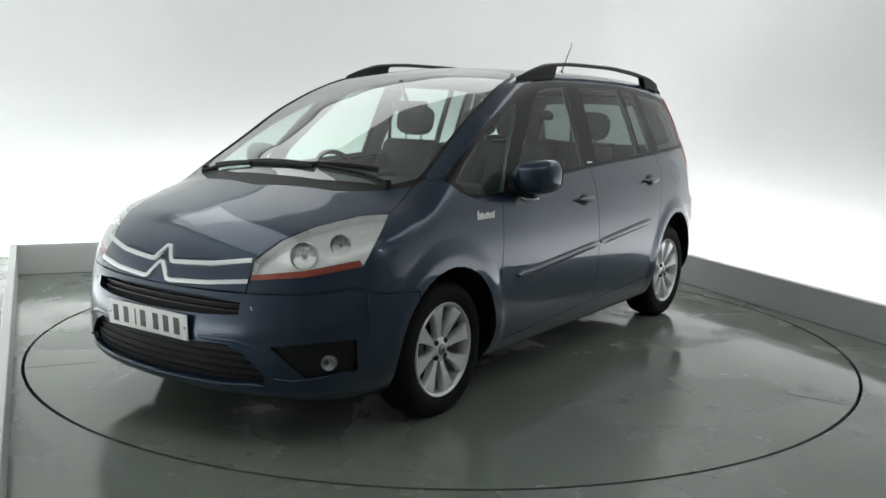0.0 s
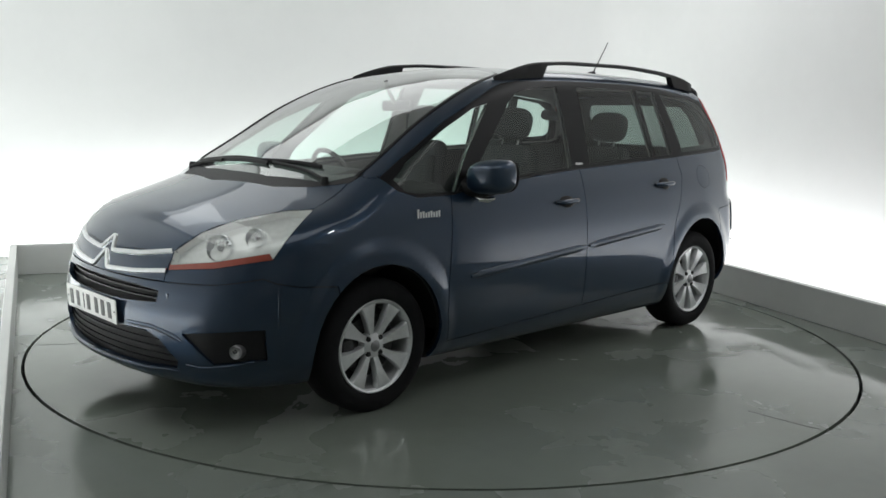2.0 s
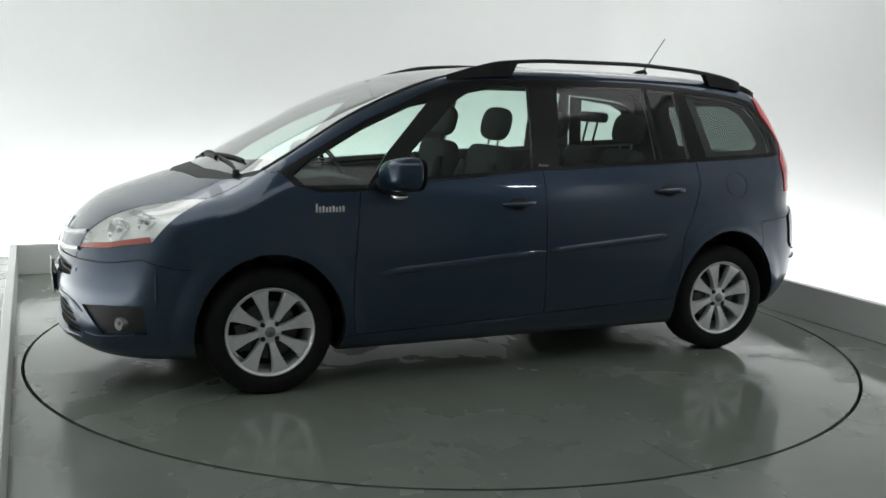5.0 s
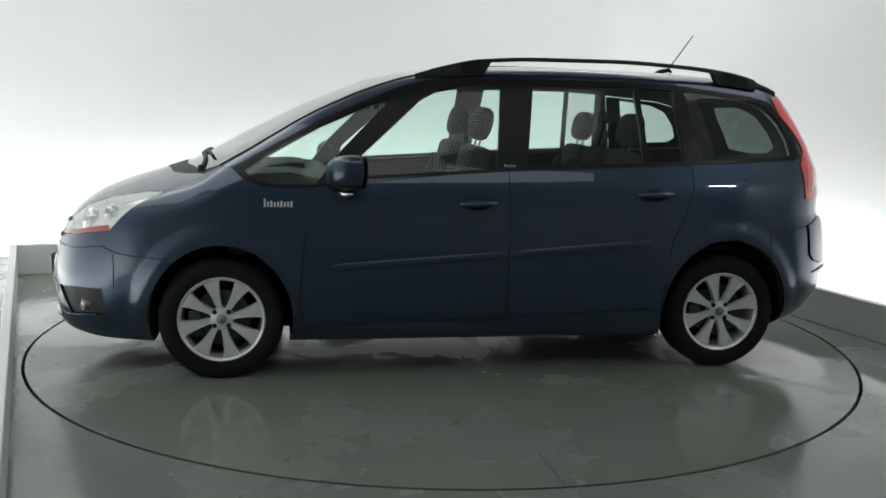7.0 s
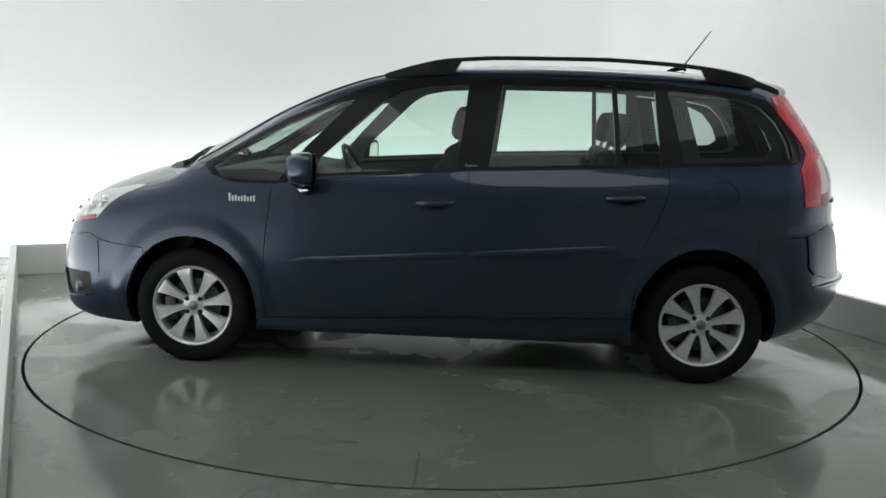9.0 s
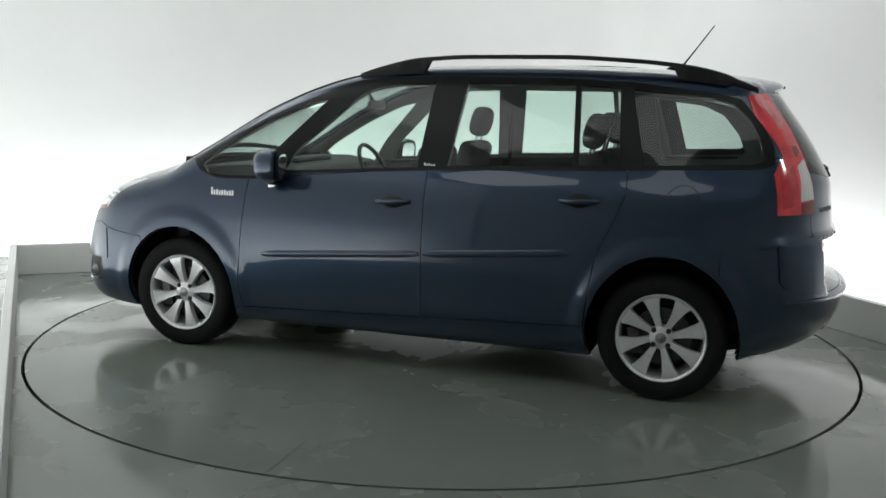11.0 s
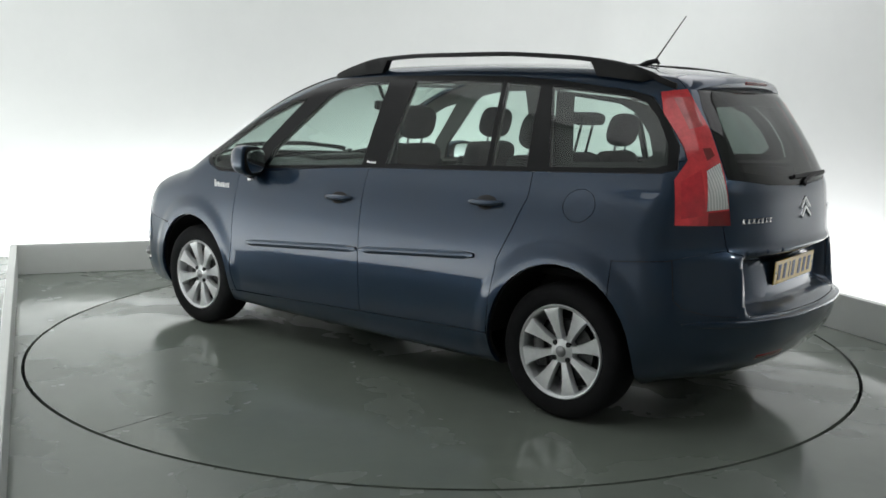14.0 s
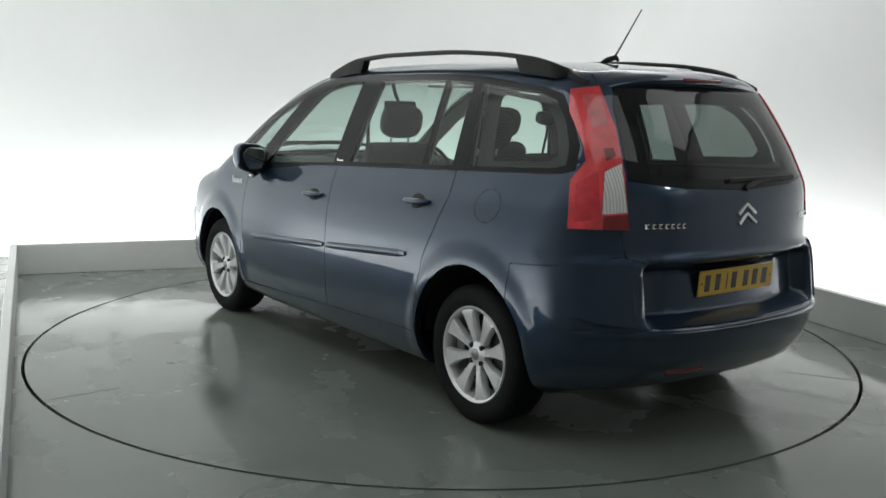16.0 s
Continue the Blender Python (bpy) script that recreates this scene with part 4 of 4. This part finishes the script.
bars_on_side("pillar_badge", -0.10, -0.165, 1.118, 0.012, 5, CHROME, "small silver badge on the pillar")

# ---- nose ----
def front_path(points, lift=0.0):
    """Points (y, z) laid on the nose, finely divided."""
    out = []
    for (y0, z0), (y1, z1) in zip(points, points[1:]):
        k = max(2, int(math.hypot(y1 - y0, z1 - z0) / 0.03))
        out += [(y0 + (y1 - y0) * i / k, z0 + (z1 - z0) * i / k) for i in range(k)]
    out.append(points[-1])
    return [(end_x(y, z) + lift, y, z) for y, z in out]


for pts in ([(-0.455, 0.782), (-0.28, 0.757), (-0.075, 0.744), (-0.055, 0.746), (-0.010, 0.798), (0.010, 0.798), (0.055, 0.746), (0.075, 0.744), (0.28, 0.757), (0.455, 0.782)],
            [(-0.47, 0.703), (-0.28, 0.683), (-0.085, 0.672), (-0.065, 0.674), (-0.010, 0.735), (0.010, 0.735), (0.065, 0.674), (0.085, 0.672), (0.28, 0.683), (0.47, 0.703)]):
    p = front_path(pts)
    part("chrome_bar", ribbon(bmesh.new(), p, [0.012] * len(p), 0.012), CHROME, car, "chrome chevron bar across the nose")


def slat(name, y0, y1, z, h, inset, mat, label=""):
    bm = bmesh.new()
    rows = []
    for i in range(17):
        y = y0 + (y1 - y0) * i / 16
        x = end_x(y, z) - inset
        rows.append([bm.verts.new((x + dx, y, z + dz)) for dx, dz in ((-0.02, h), (0.0, h * 0.5), (0.0, -h * 0.5), (-0.02, -h))])
    for a, b in zip(rows, rows[1:]):
        for j in range(4):
            bm.faces.new((a[j], a[(j + 1) % 4], b[(j + 1) % 4], b[j]))
    bm.faces.new(rows[0])
    bm.faces.new(rows[-1][::-1])
    return part(name, bm, mat, car, label)


lip = front_path([(-0.565, 0.286), (-0.38, 0.270), (0.0, 0.264), (0.38, 0.270), (0.565, 0.286)])
part("bumper_lip", ribbon(bmesh.new(), lip, [0.004, 0.008] + [0.011] * (len(lip) - 4) + [0.008, 0.004], 0.009), PAINT, car, "rolled lip under the lower grille")
for s in (1, -1):
    brow = [flip(p, s) for p in front_path([(0.275, 0.466), (0.44, 0.466), (0.52, 0.448), (0.585, 0.418)])]
    part("bumper_brow", ribbon(bmesh.new(), brow, [0.004] + [0.009] * (len(brow) - 2) + [0.003], 0.005), PAINT, car, "crease over the lower grille")
for s in (1, -1):
    edge = [flip(p, s) for p in front_path([(0.60, 0.315), (0.66, 0.308), (0.74, 0.318), (0.80, 0.335)])]
    part("fog_lamp_lip", ribbon(bmesh.new(), edge, [0.007] * len(edge), 0.006), PAINT, car, "thin lip under the fog lamp")
for z in (0.582, 0.607):
    slat("grille_slat", -0.445, 0.445, z, 0.005, 0.022, GLOSSBLACK)
for z, w in ((0.310, 0.545), (0.340, 0.54), (0.370, 0.51), (0.400, 0.48), (0.428, 0.42)):
    slat("grille_slat", -w, w, z, 0.006, 0.026, GLOSSBLACK)


def number_plate(name, mat, m, label):
    """A plate with plain dark bars for its characters."""
    plate = part(name, box(bmesh.new(), -0.006, 0.0, -0.262, 0.262, -0.056, 0.056, 0.003, 1), mat, car, label, m=m)
    for y, w in ((-0.205, 0.046), (-0.135, 0.044), (-0.072, 0.018), (-0.022, 0.046), (0.062, 0.046), (0.128, 0.046), (0.196, 0.048)):
        part("plate_bar", box(bmesh.new(), 0.0, 0.0015, y - w / 2 + 0.006, y + w / 2 - 0.006, -0.036, 0.036), INK, plate, smooth=False)
    for y in (-0.245, 0.245):
        part("plate_screw", box(bmesh.new(), 0.0, 0.002, y - 0.004, y + 0.004, -0.004, 0.004), INK, plate, smooth=False)
    return plate


number_plate("number_plate", PLATEWHITE, pose(end_x(0.0, 0.52) + 0.010, -0.02, 0.497, 0, 4, 0), "white front number plate")
number_plate("number_plate", PLATEYELLOW, pose(end_x(0.0, 0.70, False) - 0.012, -0.005, 0.708, 0, 4, 180), "yellow rear number plate")
part("plate_bracket", box(bmesh.new(), 2.27, end_x(0.0, 0.50) + 0.004, -0.24, 0.20, 0.455, 0.54, 0.004, 1), BLACK, car)
for s in (1, -1):  # washer jets on the bumper
    y, z = 0.50 * s, 0.60
    part("washer_cap", box(bmesh.new(), end_x(y, z) - 0.012, end_x(y, z) - 0.001, y - 0.011, y + 0.011, z - 0.012, z + 0.012, 0.002, 1), PAINT, car)

# ---- seals ----
EDGE = smooth_line([(0.14, 0.40), (0.21, 0.49), (0.34, 0.562), (0.76, 0.642), (1.10, 0.677), (1.37, 0.706), (1.45, 0.66)])
for s in (1, -1):
    p = []
    for i in range(40):
        x = 0.24 + (1.37 - 0.24) * i / 39
        y = float(EDGE(np.array([x]))[0])
        p.append((x, s * y, top_z(x, y)))
    part("windscreen_seal", ribbon(bmesh.new(), p, [0.009] * 40, 0.006, up=(0, s, 0)), GLOSSBLACK, car, "black windscreen edge seal")

# ---- wipers ----
def wiper(name, blade, arm, lift, radius=0.007):
    def lay(points):
        return [Vector(p) + normal_at(p) * lift for p in points]
    arm_ob = part(name, tube(bmesh.new(), lay(arm), radius * 1.3, 8), BLACK, car, "black wiper arm")
    part("wiper_blade", tube(bmesh.new(), lay(blade), radius, 8, 1.6), BLACK, arm_ob, "black wiper blade")


def on_top(points):
    out = []
    for (x0, y0), (x1, y1) in zip(points, points[1:]):
        out += [(x0 + (x1 - x0) * i / 8, y0 + (y1 - y0) * i / 8) for i in range(8)]
    out.append(points[-1])
    return [(x, y, top_z(x, y)) for x, y in out]


wiper("wiper", on_top([(1.478, -0.29), (1.486, 0.1), (1.415, 0.50)]), on_top([(1.47, 0.60), (1.465, 0.45), (1.485, 0.20)]), 0.009)
wiper("wiper", on_top([(1.455, -0.55), (1.495, -0.20), (1.50, 0.17)]), on_top([(1.485, -0.62), (1.48, -0.50), (1.50, -0.25)]), 0.009)
for y in (0.60, -0.62):
    z = top_z(1.475, y)
    part("wiper_pivot", tube(bmesh.new(), [(1.475, y, z - 0.01), (1.475, y, z + 0.028)], [0.022, 0.016], 12), BLACK, car, "black wiper pivot cap")
rear_blade = [(end_x(y, 1.138, False), y, 1.138) for y in np.linspace(0.10, -0.40, 9)]
wiper("rear_wiper", rear_blade, [(end_x(y, z, False), y, z) for y, z in ((0.0, 1.098), (-0.03, 1.115), (-0.10, 1.128), (-0.20, 1.138))], 0.009)

# ---- tail ----
spoiler = bmesh.new()
rows = []
for i in range(25):
    y = -0.575 + 1.15 * i / 24
    k = 1 - 0.10 * (abs(y) / 0.575) ** 3
    zr = top_z(-1.60, y * 0.97)
    drop = 0.10 * y * y + 0.035 * (abs(y) / 0.575) ** 6
    xe = -1.865 + 0.10 * (abs(y) / 0.575) ** 2.5
    rows.append([spoiler.verts.new((x, y, z)) for x, z in
                 ((-1.55, zr - 0.012), (-1.60, zr + 0.003), (-1.71, 1.611 - drop), (xe + 0.05, 1.594 - drop), (xe + 0.01, 1.578 - drop), (xe, 1.562 - drop), (xe + 0.012, 1.545 - drop), (xe + 0.09, 1.530 - drop), (-1.70, 1.515 - drop))])
for a, b in zip(rows, rows[1:]):
    for j in range(8):
        spoiler.faces.new((a[j], a[j + 1], b[j + 1], b[j]))
spoiler.faces.new(rows[0])
spoiler.faces.new(rows[-1][::-1])
part("roof_spoiler", spoiler, PAINT, car, "body-coloured roof spoiler")
part("brake_light", box(bmesh.new(), -1.868, -1.85, -0.13, 0.13, 1.553, 1.568, 0.004, 1), REDDARK, car, "red high brake light")

for k in (0, 1):  # double chevron emblem
    p = [(end_x(y, z, False), y, z) for y, z in ((-0.068, 0.955 + 0.042 * k), (-0.035, 0.978 + 0.042 * k), (-0.006, 0.999 + 0.042 * k), (0.022, 0.978 + 0.042 * k), (0.052, 0.955 + 0.042 * k))]
    part("tail_emblem", ribbon(bmesh.new(), p, [0.008] * 5, 0.009), CHROME, tailgate, "chrome chevron emblem")


def bars_on_tail(name, y0, y1, z, h, count):
    bm = bmesh.new()
    for i in range(count):
        y = y0 + (y1 - y0) * (i + 0.5) / count
        w = abs(y1 - y0) / count * 0.40
        x = end_x(y, z, False)
        for a, b in ((-h, -h * 0.6), (h * 0.6, h)):
            box(bm, x - 0.005, x + 0.002, y - w, y + w, z + a, z + b)
        box(bm, x - 0.005, x + 0.002, y + w * 0.5, y + w, z - h, z + h)
    return part(name, bm, CHROME, tailgate, "silver lettering on the tailgate, as bars", False)


bars_on_tail("tail_badge", 0.565, 0.375, 0.966, 0.010, 7)
bars_on_tail("tail_badge", -0.45, -0.56, 0.966, 0.012, 3)
crease = [(end_x(y, 0.535, False), y, 0.535) for y in np.linspace(-0.81, 0.81, 45)]
part("bumper_ledge", ribbon(bmesh.new(), crease, [0.003, 0.010] + [0.014] * 41 + [0.010, 0.003], 0.014), PAINT, car, "ledge along the rear bumper")
fog_pts = [(end_x(y, 0.362, False), y, 0.362) for y in np.linspace(0.27, 0.46, 9)]
part("rear_fog_lamp", ribbon(bmesh.new(), fog_pts, [0.013] * 9, 0.003), REDDARK, car, "red rear fog lamp low in the bumper, darkened for its shade")

# aerial
part("aerial_foot", tube(bmesh.new(), [(-1.24, -0.005, 1.652), (-1.28, -0.005, 1.665), (-1.335, -0.005, 1.676), (-1.35, -0.005, 1.66)], [0.008, 0.014, 0.013, 0.008], 10), BLACK, car, "black aerial foot")
part("aerial_rod", tube(bmesh.new(), [(-1.325, -0.005, 1.675), (-1.36, -0.005, 1.722), (-1.482, -0.005, 1.893)], [0.0055, 0.004, 0.0028], 8), BLACK, car, "thin black aerial")
# ---- inside the car ----
def slab(name, outline, y0, y1, mat, label="", bevel=0.0):
    """A side outline (x, z) drawn out across the car."""
    bm = bmesh.new()
    lo = [bm.verts.new((x, y0, z)) for x, z in outline]
    hi = [bm.verts.new((x, y1, z)) for x, z in outline]
    n = len(outline)
    bm.faces.new(lo)
    bm.faces.new(hi[::-1])
    for i in range(n):
        bm.faces.new((lo[i], lo[(i + 1) % n], hi[(i + 1) % n], hi[i]))
    if bevel:
        bmesh.ops.bevel(bm, geom=bm.edges[:], offset=bevel, segments=3, affect="EDGES", profile=0.5)
    return part(name, bm, mat, car, label)


slab("cabin_floor", [(1.3, 0.32), (1.3, 0.36), (-1.84, 0.40), (-1.84, 0.36)], -0.68, 0.68, DARK)
slab("dashboard", [(1.46, 1.00), (1.30, 1.05), (1.02, 1.06), (0.82, 1.035), (0.76, 0.98), (0.80, 0.88), (0.92, 0.72), (1.30, 0.60), (1.46, 0.80)], -0.70, 0.70, DASH, "dark grey moulded dashboard", 0.02)
slab("instrument_hood", [(1.16, 1.055), (1.02, 1.085), (0.94, 1.080), (0.93, 1.05)], -0.24, 0.24, DASH, "instrument binnacle", 0.01)
slab("firewall", [(1.50, 0.30), (1.44, 1.0), (1.40, 1.0), (1.40, 0.30)], -0.72, 0.72, DARK)
slab("load_floor", [(-1.62, 0.40), (-1.62, 0.62), (-2.0, 0.62), (-2.0, 0.40)], -0.60, 0.60, DARK)


def seat(name, x, y, z, width, back, mat=FABRIC, rest=True):
    """A car seat: cushion, leaning backrest, head restraint on two posts."""
    base = tagged(new(name), "charcoal cloth car seat with a head restraint")
    base.parent = car
    base.matrix_basis = pose(x, y, z)
    w = width / 2
    part("cushion", box(bmesh.new(), -0.02, 0.50, -w, w, 0.0, 0.15, 0.05, 4), mat, base)
    lean = pose(0.04, 0, 0.06, 0, -14, 0)
    bm = box(bmesh.new(), -0.06, 0.06, -w, w, 0.0, back, 0.05, 4)
    for v in bm.verts:
        v.co.y *= 1 - 0.18 * max(0.0, v.co.z / back - 0.55) / 0.45
    part("backrest", bm, mat, base, m=lean)
    for k in (-1, 1):
        bolster = tube(bmesh.new(), [(0.07, k * (w - 0.05), 0.08), (0.085, k * (w - 0.045), back * 0.4), (0.06, k * (w - 0.07), back * 0.8)], [0.035, 0.045, 0.03], 10)
        part("bolster", bolster, mat, base, m=lean)
    part("seat_plinth", box(bmesh.new(), 0.0, 0.44, -w + 0.04, w - 0.04, -0.22, 0.01, 0.01, 1), DARK, base)
    if rest:
        bm = bmesh.new()
        bmesh.ops.create_uvsphere(bm, u_segments=24, v_segments=14, radius=1.0)
        q = lambda a, k: math.copysign(abs(a) ** k, a)
        for v in bm.verts:
            v.co = Vector((0.055 * q(v.co.x, 0.7) + 0.01, 0.135 * q(v.co.y, 0.6), back + 0.125 + 0.095 * q(v.co.z, 0.7)))
        part("head_restraint", bm, mat, base, m=lean)
        for k in (-1, 1):
            part("restraint_post", tube(bmesh.new(), [(0.0, k * 0.06, back - 0.03), (0.0, k * 0.06, back + 0.06)], 0.006, 8), STEEL, base, m=lean)
    return base


for y in (0.38, -0.38):
    seat("front_seat", 0.06, y, 0.58, 0.50, 0.58)
for y in (0.44, 0.0, -0.44):
    bench = seat("middle_seat", -0.82, y, 0.60, 0.42, 0.54, rest=y != 0.0)
    if y == 0.0:  # the centre restraint is a low pad raised on long posts
        lean = pose(0.04, 0, 0.06, 0, -14, 0)
        part("head_restraint", box(bmesh.new(), -0.035, 0.045, -0.135, 0.135, 0.70, 0.765, 0.025, 3), FABRIC, bench, m=lean)
        for k in (-1, 1):
            part("restraint_post", tube(bmesh.new(), [(0.0, k * 0.06, 0.50), (0.0, k * 0.06, 0.71)], 0.007, 8), BLACK, bench, m=lean)
slab("boot_floor", [(-1.10, 0.62), (-1.10, 0.66), (-1.62, 0.66), (-1.62, 0.62)], -0.62, 0.62, DARK, "dark boot carpet over the folded rear seats", 0.008)

# steering wheel on the car's right
wheel_m = pose(0.68, -0.37, 0.995, 0, -62, 0)
ring = bmesh.new()
lathe(ring, [(0.172 + 0.014 * math.cos(a * math.pi / 5), 0.015 * math.sin(a * math.pi / 5)) for a in range(11)], 36, wheel_m)
steering = part("steering_wheel", ring, BLACK, car, "black steering wheel")
hubbox = bmesh.new()
box(hubbox, -0.08, 0.06, -0.09, 0.09, -0.05, 0.0, 0.015, 2, wheel_m)
box(hubbox, -0.02, 0.02, -0.18, 0.18, -0.02, 0.0, 0.006, 2, wheel_m)
part("steering_boss", hubbox, BLACK, steering)
part("inner_mirror", box(bmesh.new(), 0.50, 0.53, -0.12, 0.12, 1.385, 1.445, 0.012, 2), BLACK, car, "interior mirror")
part("mirror_stem", tube(bmesh.new(), [(0.53, 0, 1.43), (0.58, 0, 1.50), (0.60, 0, 1.555)], 0.012, 8), BLACK, car)
for s in (1, -1):
    slab("door_trim", [(0.86, 0.36), (0.86, 0.99), (-0.10, 1.07), (-0.10, 0.36)], s * 0.76 - 0.01, s * 0.76 + 0.01, DASH, "grey door trim")
    slab("door_trim", [(-0.15, 0.38), (-0.15, 1.08), (-1.02, 1.11), (-0.95, 0.40)], s * 0.76 - 0.01, s * 0.76 + 0.01, DASH, "grey door trim")
    slab("side_trim", [(-1.1, 0.75), (-1.12, 1.12), (-1.85, 1.14), (-1.85, 0.75)], s * 0.66 - 0.01, s * 0.66 + 0.01, DASH, "grey side trim")
    part("sun_visor", box(bmesh.new(), 0.34, 0.48, s * 0.34 - 0.15, s * 0.34 + 0.15, 1.538, 1.556, 0.008, 2, ), TRIM, car, "folded sun visor")
    part("seat_belt", box(bmesh.new(), -0.19, -0.165, s * 0.68 - 0.004, s * 0.68 + 0.004, 0.7, 1.36), BLACK, car, smooth=False)
# silencer and axle under the floor
part("silencer", tube(bmesh.new(), [(-1.70, -0.45, 0.30), (-1.72, 0.0, 0.30), (-1.72, 0.40, 0.30)], [0.08, 0.09, 0.08], 14), DARK, car, "dull exhaust silencer")
part("rear_axle", tube(bmesh.new(), [(-1.364, -0.66, 0.27), (-1.33, 0, 0.25), (-1.364, 0.66, 0.27)], 0.04, 10), DARK, car)


# ---- what moves ----
def motions():
    turn = [(t, pose(0, 0, 0, 0, 0, a)) for t, a in TURN]
    walk(turntable, turn)
    walk(car, [(t, m @ Matrix.Translation(-AXIS)) for t, m in turn])


motions()
